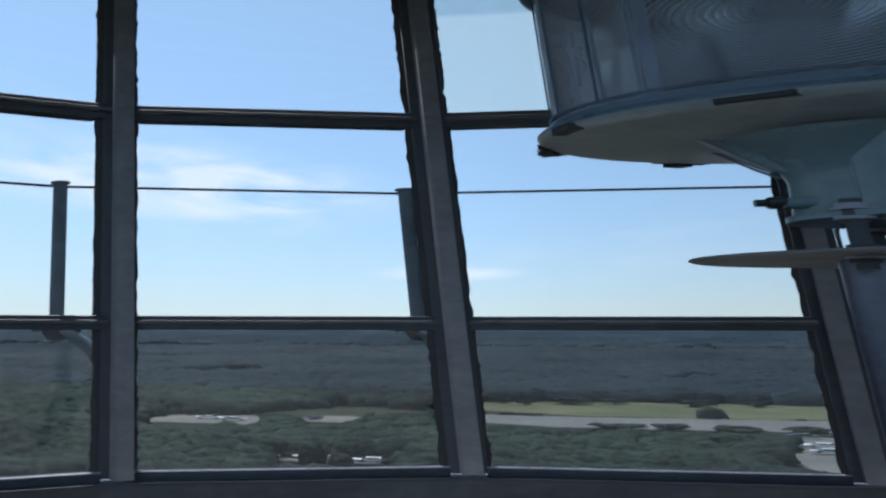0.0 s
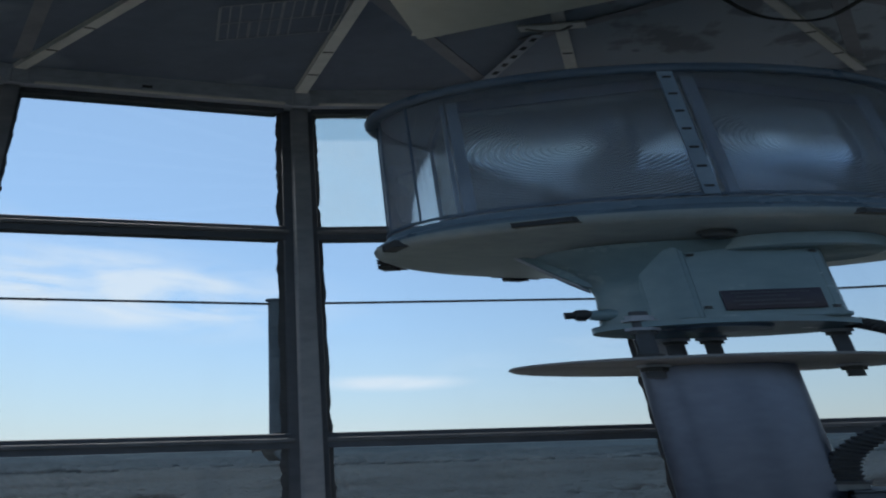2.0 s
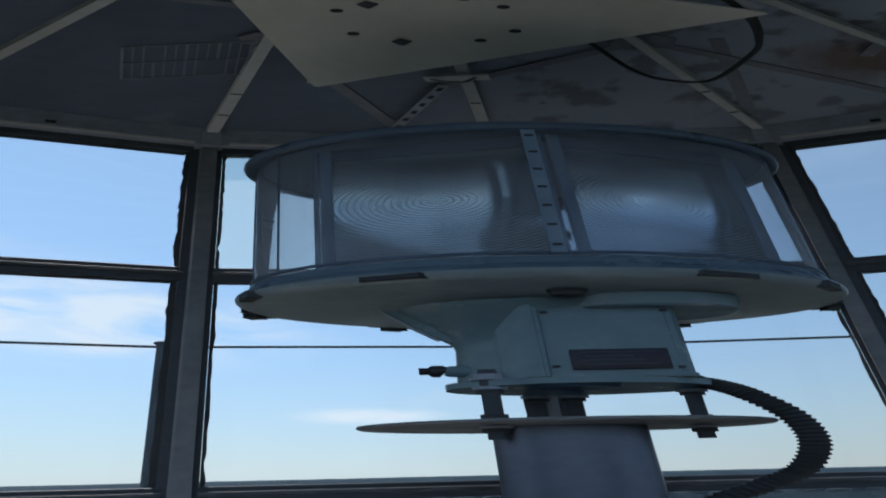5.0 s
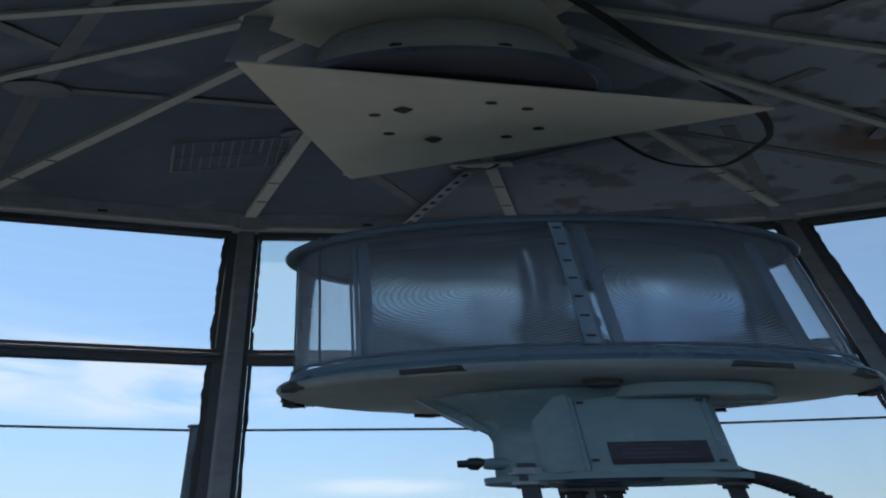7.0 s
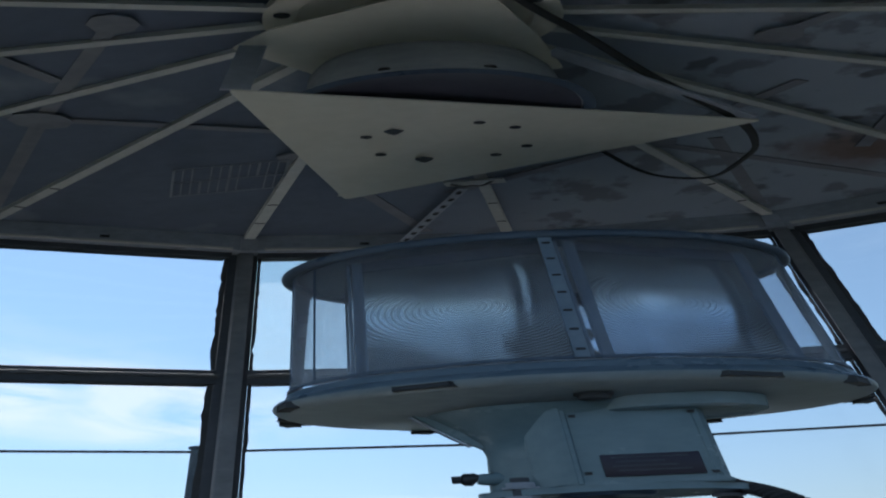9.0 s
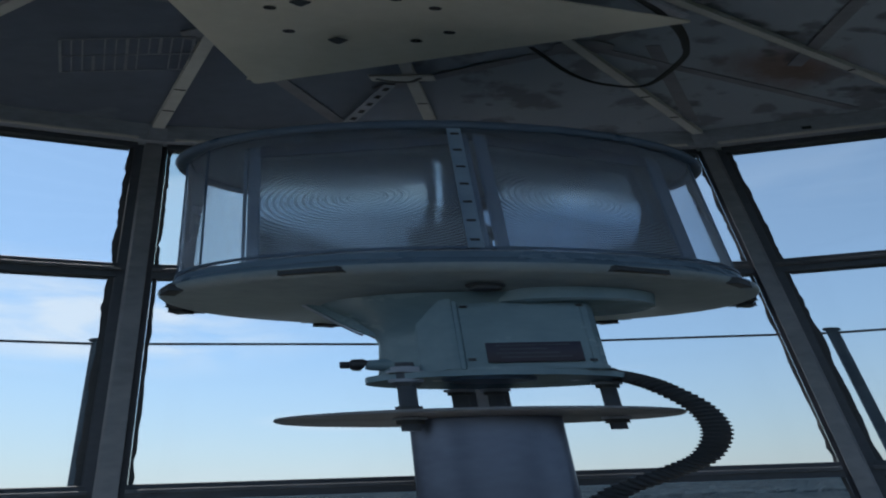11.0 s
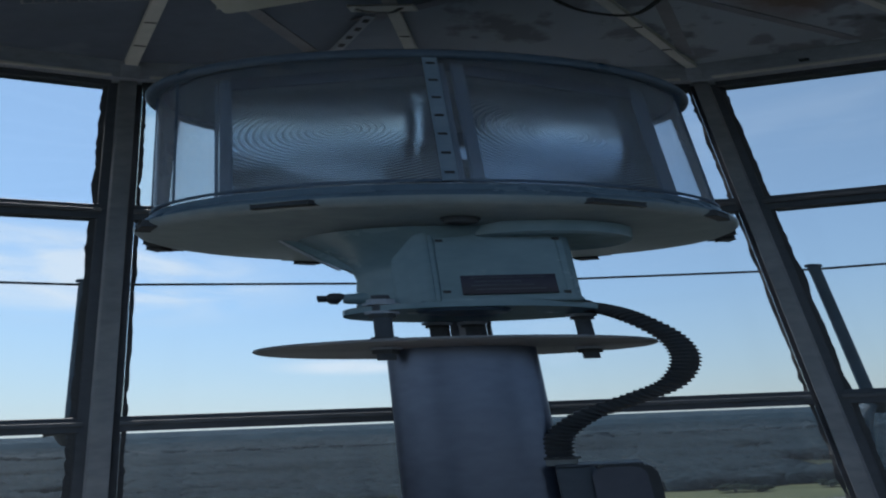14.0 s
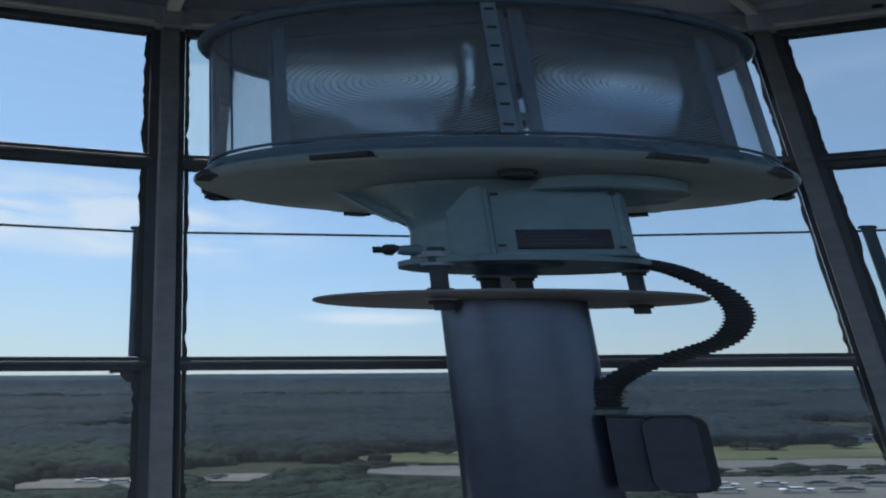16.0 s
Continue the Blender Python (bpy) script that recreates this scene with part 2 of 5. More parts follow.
    both = n.new("ShaderNodeMath")
    both.operation = "MULTIPLY_ADD"
    both.inputs[1].default_value = 0.5
    l.new(tilt.outputs[0], both.inputs[0])
    l.new(add.outputs[0], both.inputs[2])
    l.new(both.outputs[0], bulge.inputs["Height"])
    l.new(bulge.outputs["Normal"], tp.inputs["Normal"])
    tp.inputs["Roughness"].default_value, tp.inputs["IOR"].default_value = 0.22, 1.45
    for d in (tl, gl, fr):
        l.new(bp.outputs["Normal"], d.inputs["Normal"])
    # the faces of the prisms are clear, their risers are matt
    mr.inputs["From Min"].default_value, mr.inputs["From Max"].default_value = -1.0, 1.0
    mr.inputs["To Min"].default_value, mr.inputs["To Max"].default_value = 0.04, 0.42
    l.new(sp.outputs[0], mr.inputs["Value"])
    sw, sr, sa = n.new("ShaderNodeTexNoise"), n.new("ShaderNodeMapRange"), n.new("ShaderNodeMath")     # clarity varied by noise, imitating bright swoops of refracted light
    sw.inputs["Scale"].default_value, sw.inputs["Detail"].default_value, sw.inputs["Distortion"].default_value = 3.0, 0.5, 0.8
    l.new(uv.outputs["UV"], sw.inputs["Vector"])
    sr.inputs["From Min"].default_value, sr.inputs["From Max"].default_value = 0.3, 0.7
    sr.inputs["To Min"].default_value, sr.inputs["To Max"].default_value = -0.22, 0.2
    l.new(sw.outputs["Fac"], sr.inputs["Value"])
    sa.use_clamp = True
    l.new(mr.outputs["Result"], sa.inputs[0])
    l.new(sr.outputs["Result"], sa.inputs[1])
    l.new(sa.outputs[0], m1.inputs["Fac"])
    l.new(tp.outputs[0], m1.inputs[1])
    df, m3 = n.new("ShaderNodeBsdfDiffuse"), n.new("ShaderNodeMixShader")
    df.inputs["Color"].default_value, m3.inputs["Fac"].default_value = (0.62, 0.67, 0.74, 1), 0.42
    l.new(bp.outputs["Normal"], df.inputs["Normal"])
    l.new(tl.outputs[0], m3.inputs[1])
    l.new(df.outputs[0], m3.inputs[2])
    l.new(m3.outputs[0], m1.inputs[2])
    l.new(fr.outputs["Fac"], m2.inputs["Fac"])
    l.new(m1.outputs[0], m2.inputs[1])
    l.new(gl.outputs[0], m2.inputs[2])
    l.new(m2.outputs[0], n["Material Output"].inputs["Surface"])
    return m


M_MULL = surface("dark_bronze_mullion_paint", (0.046, 0.052, 0.066), (0.078, 0.086, 0.106), 0.6)
M_BAR = surface("grey_astragal_paint", (0.17, 0.176, 0.2), (0.26, 0.267, 0.295), 0.5, stain=6)
M_BEAD = surface("dull_grey_bead_paint", (0.085, 0.088, 0.1), (0.15, 0.154, 0.17), 0.65, stain=6, spec=0.3)
M_FASCIA = surface("off_white_trim_paint", (0.31, 0.33, 0.39), (0.45, 0.475, 0.55), 0.55, stain=5)
M_CEIL = surface("peeling_dark_roof_lining", (0.136, 0.16, 0.218), (0.184, 0.213, 0.284), 0.85, stain=4, grain=25, bump=0.4, contrast=(0.35, 0.75))
# sparse pale patches, flaking paint on one side, that side lightened for bounced light, and an old rust stain
r_n, r_l = M_CEIL.node_tree.nodes, M_CEIL.node_tree.links
r_tc = r_n.new("ShaderNodeTexCoord")
r_sep = r_n.new("ShaderNodeSeparateXYZ")
r_l.new(r_tc.outputs["Object"], r_sep.inputs[0])


def speckle(scale, low, high, detail=4.0, squeeze=(0.4, 1, 1)):
    """Where a noise of the given size lies above a level: 0 to 1."""
    mp, ns, rg = r_n.new("ShaderNodeMapping"), r_n.new("ShaderNodeTexNoise"), r_n.new("ShaderNodeMapRange")
    mp.inputs["Scale"].default_value = squeeze
    ns.inputs["Scale"].default_value, ns.inputs["Detail"].default_value = scale, detail
    rg.inputs["From Min"].default_value, rg.inputs["From Max"].default_value = low, high
    r_l.new(r_tc.outputs["Object"], mp.inputs["Vector"])
    r_l.new(mp.outputs["Vector"], ns.inputs["Vector"])
    r_l.new(ns.outputs["Fac"], rg.inputs["Value"])
    return rg.outputs["Result"]


def times(a, b):
    mu = r_n.new("ShaderNodeMath")
    mu.operation = "MULTIPLY"
    for k, v in enumerate((a, b)):
        if isinstance(v, float):
            mu.inputs[k].default_value = v
        else:
            r_l.new(v, mu.inputs[k])
    return mu.outputs[0]


def coat(under, factor, colour):
    mx = r_n.new("ShaderNodeMix")
    mx.data_type = "RGBA"
    r_l.new(factor, mx.inputs["Factor"])
    r_l.new(under, mx.inputs["A"])
    mx.inputs["B"].default_value = (*colour, 1)
    return mx.outputs["Result"]


r_edge, r_side = r_n.new("ShaderNodeMath"), r_n.new("ShaderNodeMapRange")      # the flaking, lighter-lit side, with a wandering edge
r_edge.operation = "MULTIPLY_ADD"
r_edge.inputs[1].default_value = 3.0
r_l.new(speckle(1.1, 0.0, 1.0, 3.0), r_edge.inputs[0])
r_l.new(r_sep.outputs["X"], r_edge.inputs[2])
r_l.new(r_edge.outputs[0], r_side.inputs["Value"])
r_side.inputs["From Min"].default_value, r_side.inputs["From Max"].default_value = 0.7, 2.0
r_side = r_side.outputs["Result"]
r_mp, r_cl, r_ln, r_ad, r_rp = (r_n.new("ShaderNodeVectorMath"), r_n.new("ShaderNodeVectorMath"), r_n.new("ShaderNodeVectorMath"), r_n.new("ShaderNodeMath"), r_n.new("ShaderNodeMapRange"))
r_mp.operation, r_cl.operation, r_ln.operation = "SUBTRACT", "MULTIPLY", "LENGTH"
r_mp.inputs[1].default_value = STRETCH @ Vector((0.57, 0.765, -0.12))
r_cl.inputs[1].default_value = (2.1, 6.0, 3.0)
r_l.new(r_tc.outputs["Object"], r_mp.inputs[0])
r_l.new(r_mp.outputs["Vector"], r_cl.inputs[0])
r_l.new(r_cl.outputs["Vector"], r_ln.inputs[0])
r_l.new(r_ln.outputs["Value"], r_ad.inputs[0])
r_l.new(speckle(5.0, 0.0, 1.0, 5.0, (1, 1, 1)), r_ad.inputs[1])
r_l.new(r_ad.outputs[0], r_rp.inputs["Value"])
r_rp.inputs["From Min"].default_value, r_rp.inputs["From Max"].default_value, r_rp.inputs["To Max"].default_value = 1.4, 0.75, 0.8
r_in = M_CEIL.node_tree.nodes["Principled BSDF"].inputs["Base Color"]
r_c = r_in.links[0].from_socket
r_c = coat(r_c, times(speckle(2.6, 0.57, 0.66), 0.55), (0.33, 0.38, 0.44))
# this coat imitates light bounced up onto the right half
r_c = coat(r_c, times(r_side, 0.75), (0.42, 0.46, 0.54))
r_c = coat(r_c, times(times(speckle(9.0, 0.53, 0.6, 6.0), 0.75), r_side), (0.17, 0.18, 0.205))
r_c = coat(r_c, r_rp.outputs["Result"], (0.2, 0.12, 0.09))
r_c = coat(r_c, times(times(speckle(5.0, 0.63, 0.66, 3.0), 0.7), r_side), (0.09, 0.09, 0.1))
r_l.new(r_c, r_in)
M_BRACE = surface("grey_brace_paint", (0.205, 0.21, 0.242), (0.285, 0.29, 0.325), 0.6, stain=8)
M_GRILLE = surface("dull_blue_grey_wire", (0.24, 0.26, 0.31), (0.34, 0.36, 0.41), 0.6, stain=8)
M_RIB = surface("cream_rib_paint", (0.55, 0.54, 0.52), (0.69, 0.675, 0.65), 0.5, stain=8)
M_PLATE = surface("cream_plate_paint", (0.7, 0.655, 0.565), (0.8, 0.75, 0.66), 0.42, stain=4, bump=0.05)
M_PARAPET = surface("dark_parapet_paint", (0.06, 0.063, 0.072), (0.1, 0.104, 0.115), 0.55, stain=5)
# Floor lies out of view; kept pale to bounce light up into the room.
M_FLOOR = surface("worn_painted_deck", (0.63, 0.61, 0.55), (0.76, 0.74, 0.67), 0.6)
M_BEACON = surface("pale_aqua_enamel", (0.165, 0.238, 0.28), (0.22, 0.303, 0.345), 0.25, stain=7, bump=0.04)
M_RIM = surface("slate_blue_enamel", (0.06, 0.088, 0.135), (0.09, 0.125, 0.18), 0.3, stain=7, bump=0.04)
M_STRAP = surface("pale_slate_strap_paint", (0.19, 0.25, 0.33), (0.26, 0.33, 0.42), 0.35, stain=7, bump=0.04)
M_FRAME = surface("grey_lens_frame_paint", (0.12, 0.165, 0.25), (0.165, 0.22, 0.315), 0.4, stain=6, bump=0.04)
# Navy of the head rails; under the lid it stands in for shade.
M_LINING = surface("navy_lid_shade_and_rail", (0.038, 0.052, 0.1), (0.056, 0.075, 0.14), 0.5, bump=0.03)
M_DARK = surface("black_phosphate_steel", (0.024, 0.025, 0.03), (0.05, 0.05, 0.056), 0.45)
M_STEEL = surface("dull_zinc_steel", (0.14, 0.145, 0.155), (0.26, 0.265, 0.27), 0.42, metal=0.7)
M_DISC = surface("weathered_grey_disc", (0.16, 0.16, 0.175), (0.25, 0.25, 0.265), 0.5, metal=0.2)
M_POLE = surface("galvanised_pedestal", (0.112, 0.128, 0.182), (0.165, 0.184, 0.25), 0.32, metal=0.8, stain=2.0, bump=0.0)
M_PUTTY = surface("cracked_black_putty", (0.028, 0.029, 0.034), (0.05, 0.051, 0.056), 0.7, grain=120, bump=0.6)
M_HOSE = surface("black_conduit_rubber", (0.018, 0.019, 0.022), (0.04, 0.04, 0.044), 0.5)
M_BOX = surface("grey_enclosure_paint", (0.2, 0.205, 0.23), (0.27, 0.275, 0.305), 0.35, bump=0.03)
M_DOOR = surface("dark_violet_door_enamel", (0.062, 0.063, 0.085), (0.095, 0.096, 0.125), 0.35, bump=0.03)
# Beacon enamel painted paler to imitate light bounced up under the pan.
M_PAN = surface("bounce_lit_pan_enamel", (0.212, 0.255, 0.28), (0.295, 0.338, 0.362), 0.35, stain=5, bump=0.04)
M_BAND = surface("blue_pan_band_enamel", (0.115, 0.165, 0.225), (0.155, 0.215, 0.285), 0.28, stain=7, bump=0.04)
M_POST = surface("weathered_rail_steel", (0.055, 0.075, 0.1), (0.11, 0.14, 0.175), 0.75, spec=0.15)
M_LABEL = surface("dark_plum_nameplate", (0.018, 0.014, 0.03), (0.032, 0.022, 0.045), 0.35)
M_INK = surface("nameplate_lettering", (0.04, 0.042, 0.055), (0.07, 0.073, 0.09), 0.45)
M_BELL = surface("white_bell_enamel", (0.34, 0.355, 0.385), (0.46, 0.475, 0.505), 0.22, stain=4, bump=0.03)
M_PANE, M_CLOUDED = glass("window_glass", (0.95, 0.97, 0.97), gloss=0.05), glass("clouded_window_glass", tint=(0.95, 1.0, 0.96), film=0.17, gloss=0.05, dust=(0.98, 0.98, 0.95), front=0.3)
# this dust film also stands in for haze over the land
M_DUSTY = glass("dusty_window_glass", (0.95, 0.97, 0.97), film=0.022, gloss=0.05, dust=(0.9, 0.92, 0.92), front=0.25)
M_COVER = glass("clear_acrylic_cover", (0.92, 0.955, 0.99), film=0.21, gloss=0.14, dust=(0.9, 0.92, 1.0))
M_CLEAR = glass("clear_lens_plastic", (0.95, 0.97, 0.99), gloss=0.08)
M_LENS = fresnel_lens("fresnel_lens_plastic")
M_GROUND = surface("woodland_floor", (0.011, 0.015, 0.01), (0.026, 0.03, 0.017), 0.95, grain=0.15, stain=0.02, spec=0.1)
M_GRASS = surface("mown_grass", (0.042, 0.05, 0.025), (0.088, 0.09, 0.05), 0.95, grain=0.8, stain=0.06, spec=0.1)
M_ROAD = surface("sun_bleached_asphalt", (0.07, 0.069, 0.066), (0.112, 0.109, 0.103), 0.9, grain=1.5, stain=0.05, spec=0.2)
M_ROOF = surface("brown_felt_roof", (0.09, 0.075, 0.065), (0.15, 0.128, 0.112), 0.9, grain=1.5, stain=0.2, spec=0.1)
M_SAND = surface("pale_gravel_lot", (0.09, 0.085, 0.077), (0.15, 0.14, 0.126), 0.95, grain=0.8, stain=0.08, spec=0.1)


def foliage(name, low, high, size=0.9):
    m, nt, n, l, b = nodes_of(name)
    ge, rp, tc, ns, mx = n.new("ShaderNodeNewGeometry"), n.new("ShaderNodeValToRGB"), n.new("ShaderNodeTexCoord"), n.new("ShaderNodeTexNoise"), n.new("ShaderNodeMath")
    ns.inputs["Scale"].default_value, ns.inputs["Detail"].default_value = 0.5, 4
    l.new(tc.outputs["Object"], ns.inputs["Vector"])
    mx.operation = "MULTIPLY_ADD"
    mx.inputs[1].default_value = 0.2
    l.new(ge.outputs["Random Per Island"], mx.inputs[0])
    wide, mp, sm = n.new("ShaderNodeTexNoise"), n.new("ShaderNodeMapping"), n.new("ShaderNodeMath")
    mp.inputs["Scale"].default_value = (0.004, 0.014, 0.01)      # stands of different age and kind
    wide.inputs["Scale"].default_value, wide.inputs["Detail"].default_value = 1.6, 5
    l.new(tc.outputs["Object"], mp.inputs["Vector"])
    l.new(mp.outputs["Vector"], wide.inputs["Vector"])
    sm.operation = "MULTIPLY_ADD"
    sm.inputs[1].default_value = 0.45
    l.new(ns.outputs["Fac"], sm.inputs[0])
    strong = n.new("ShaderNodeMath")
    strong.operation = "MULTIPLY_ADD"
    strong.inputs[1].default_value, strong.inputs[2].default_value = 2.2, -0.6
    l.new(wide.outputs["Fac"], strong.inputs[0])
    l.new(strong.outputs[0], sm.inputs[2])
    l.new(sm.outputs[0], mx.inputs[2])
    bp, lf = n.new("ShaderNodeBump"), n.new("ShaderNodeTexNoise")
    lm, clump, gap_shade = n.new("ShaderNodeMapping"), n.new("ShaderNodeMapRange"), n.new("ShaderNodeMath")      # leaf clumps; the shade between them is put into the colour
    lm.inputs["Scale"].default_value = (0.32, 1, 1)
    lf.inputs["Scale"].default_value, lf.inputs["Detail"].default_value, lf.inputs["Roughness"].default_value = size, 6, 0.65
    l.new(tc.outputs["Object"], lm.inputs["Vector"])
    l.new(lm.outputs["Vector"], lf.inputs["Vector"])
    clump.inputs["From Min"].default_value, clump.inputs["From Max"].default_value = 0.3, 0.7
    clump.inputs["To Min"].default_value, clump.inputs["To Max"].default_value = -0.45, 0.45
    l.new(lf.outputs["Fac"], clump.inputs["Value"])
    l.new(mx.outputs[0], gap_shade.inputs[0])
    l.new(clump.outputs["Result"], gap_shade.inputs[1])
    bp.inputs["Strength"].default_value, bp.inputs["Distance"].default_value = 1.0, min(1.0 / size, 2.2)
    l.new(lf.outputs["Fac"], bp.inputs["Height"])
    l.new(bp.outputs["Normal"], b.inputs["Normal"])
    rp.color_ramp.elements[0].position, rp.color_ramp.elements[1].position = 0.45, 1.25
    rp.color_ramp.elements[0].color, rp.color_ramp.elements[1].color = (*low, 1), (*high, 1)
    l.new(gap_shade.outputs[0], rp.inputs["Fac"])
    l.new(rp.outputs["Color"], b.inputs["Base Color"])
    b.inputs["Roughness"].default_value = 0.95
    b.inputs["Specular IOR Level"].default_value = 0.1
    return m


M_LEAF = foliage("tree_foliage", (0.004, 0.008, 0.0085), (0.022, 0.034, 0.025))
# Far foliage: the blue haze of distance is mixed into the base colours.
M_FAR = foliage("haze_tinted_foliage", (0.0034, 0.0085, 0.0135), (0.0142, 0.0245, 0.0325), 0.4)
M_HAZY = foliage("haze_tinted_horizon_foliage", (0.009, 0.0155, 0.022), (0.02, 0.0305, 0.039), 0.15)
M_RISE = foliage("haze_tinted_ridge_foliage", (0.017, 0.028, 0.038), (0.024, 0.038, 0.05), 0.03)
M_BARK = surface("tree_bark", (0.05, 0.04, 0.03), (0.1, 0.08, 0.06), 0.9)


# ---- mesh helpers; all take places before the stretch ----
def box_bm(x0, x1, y0, y1, z0, z1, bevel=0.0):
    bm = bmesh.new()
    bmesh.ops.create_cube(bm, size=1)
    for v in bm.verts:
        v.co = Vector(((x0 + x1) / 2 + v.co.x * (x1 - x0), (y0 + y1) / 2 + v.co.y * (y1 - y0), (z0 + z1) / 2 + v.co.z * (z1 - z0)))
    if bevel:
        bmesh.ops.bevel(bm, geom=bm.edges[:], offset=bevel, segments=2, affect="EDGES", profile=0.5)
    return bm


def lathe_bm(profile, c=(0, 0), seg=64, depth=1.0, wide=1.0, a0=0.0, a1=360.0):
    """Revolve (radius, z) round the upright through c."""
    bm = bmesh.new()
    full = abs(a1 - a0) >= 360
    n = seg if full else seg + 1
    rings = []
    for i in range(n):
        a = radians(a0 + (a1 - a0) * i / seg)
        rings.append([bm.verts.new((c[0] + r * math.cos(a) * wide, c[1] + r * math.sin(a) * depth, z)) for r, z in profile])
    for i in range(seg):
        p, q = rings[i], rings[(i + 1) % n]
        for j in range(len(profile) - 1):
            bm.faces.new((p[j], q[j], q[j + 1], p[j + 1]))
    bmesh.ops.remove_doubles(bm, verts=bm.verts[:], dist=1e-6)
    return bm


def tube_bm(path, r, seg=12, ridges=None):
    """Sweep a round section along a line; ridges: radii by step."""
    bm = bmesh.new()
    pts = [Vector(p) for p in path]
    rings, up = [], Vector((0.13, 0.97, 0.2)).normalized()
    for i, p in enumerate(pts):
        d = (pts[min(i + 1, len(pts) - 1)] - pts[max(i - 1, 0)]).normalized()
        s = d.cross(up).normalized()
        u = s.cross(d)
        rr = ridges[i] if ridges else r
        rings.append([bm.verts.new(p + (s * math.cos(2 * math.pi * k / seg) + u * math.sin(2 * math.pi * k / seg)) * rr) for k in range(seg)])
    for a, b in zip(rings, rings[1:]):
        for k in range(seg):
            bm.faces.new((a[k], a[(k + 1) % seg], b[(k + 1) % seg], b[k]))
    bm.faces.new(rings[0][::-1])
    bm.faces.new(rings[-1])
    return bm


def beam_bm(a, b, w, h, bevel=0.0, up=(0, 0, 1)):
    """A straight bar of section w (across) by h (upright) from a to b."""
    a, b = Vector(a), Vector(b)
    d = (b - a).normalized()
    s = d.cross(Vector(up)).normalized()
    u = s.cross(d)
    bm = bmesh.new()
    bmesh.ops.create_cube(bm, size=1)
    ln = (b - a).length
    for v in bm.verts:
        v.co = (a + b) / 2 + d * (v.co.x * ln) + s * (v.co.y * w) + u * (v.co.z * h)
    if bevel:
        bmesh.ops.bevel(bm, geom=bm.edges[:], offset=bevel, segments=1, affect="EDGES")
    return bm


def prism_bm(poly, z0, z1, bevel=0.0):
    bm = bmesh.new()
    lo, hi = [bm.verts.new((x, y, z0)) for x, y in poly], [bm.verts.new((x, y, z1)) for x, y in poly]
    bm.faces.new(lo[::-1])
    bm.faces.new(hi)
    for i in range(len(poly)):
        j = (i + 1) % len(poly)
        bm.faces.new((lo[i], lo[j], hi[j], hi[i]))
    if bevel:
        bmesh.ops.bevel(bm, geom=bm.edges[:], offset=bevel, segments=2, affect="EDGES")
    return bm


def join_bm(*bms):
    out = bmesh.new()
    for b in bms:
        me = bpy.data.meshes.new("t")
        b.to_mesh(me)
        out.from_mesh(me)
        bpy.data.meshes.remove(me)
        b.free()
    return out


def curve_pts(ctrl, n=12):
    """A smooth line through points."""
    c = [Vector(p) for p in ctrl]
    c = [c[0] * 2 - c[1]] + c + [c[-1] * 2 - c[-2]]
    out = []
    for i in range(1, len(c) - 2):
        for k in range(n):
            t = k / n
            p0, p1, p2, p3 = c[i - 1:i + 3]
            out.append(0.5 * (2 * p1 + (p2 - p0) * t + (2 * p0 - 5 * p1 + 4 * p2 - p3) * t * t + (3 * p1 - p0 - 3 * p2 + p3) * t ** 3))
    return out + [c[-2]]


ORIGIN = {}


def thing(name, base, label, category, group="", kind=""):
    ob = new(name)
    ob.location = at(base)
    ob.empty_display_size = 0.1
    ORIGIN[ob.name] = at(base)
    return tagged(ob, label, category, group, kind)


def solid(name, bm, material, base, label, category="", group="", kind="", smooth=None):
    """One mesh that is a thing by itself."""
    ob = part(name, bm, material, None, "", smooth, at(base))
    ob.location = at(base)
    return tagged(ob, label, category, group, kind)


def part(name, bm, material, parent, label="", smooth=35, origin=None):
    o = origin if origin is not None else ORIGIN[parent.name]
    me = bpy.data.meshes.new(name)
    for v in bm.verts:
        v.co = at(v.co) - o
    bmesh.ops.recalc_face_normals(bm, faces=bm.faces[:])
    bm.to_mesh(me)
    bm.free()
    me.materials.append(material)
    if smooth:
        me.shade_smooth()
        me.set_sharp_from_angle(angle=radians(smooth))
    ob = new(name, me)
    if parent is not None:
        ob.parent = parent
    ORIGIN[ob.name] = o
    return tagged(ob, label)


# ---- the lantern room: a sixteen-sided glazed drum ----
HUB = Vector((0.45, 0.95, 0))
RAD, STEP, FIRST = 1.30, 22.5, 92.2
SILL, LOW0, LOW1, MID0, MID1, HEAD, EAVES = -0.555, 0.022, 0.078, 0.978, 1.048, 1.742, 1.885


def ring(k, r=RAD, z=0.0):
    a = radians(FIRST + STEP * k)
    return Vector((HUB.x + r * math.cos(a), HUB.y + r * math.sin(a), z))


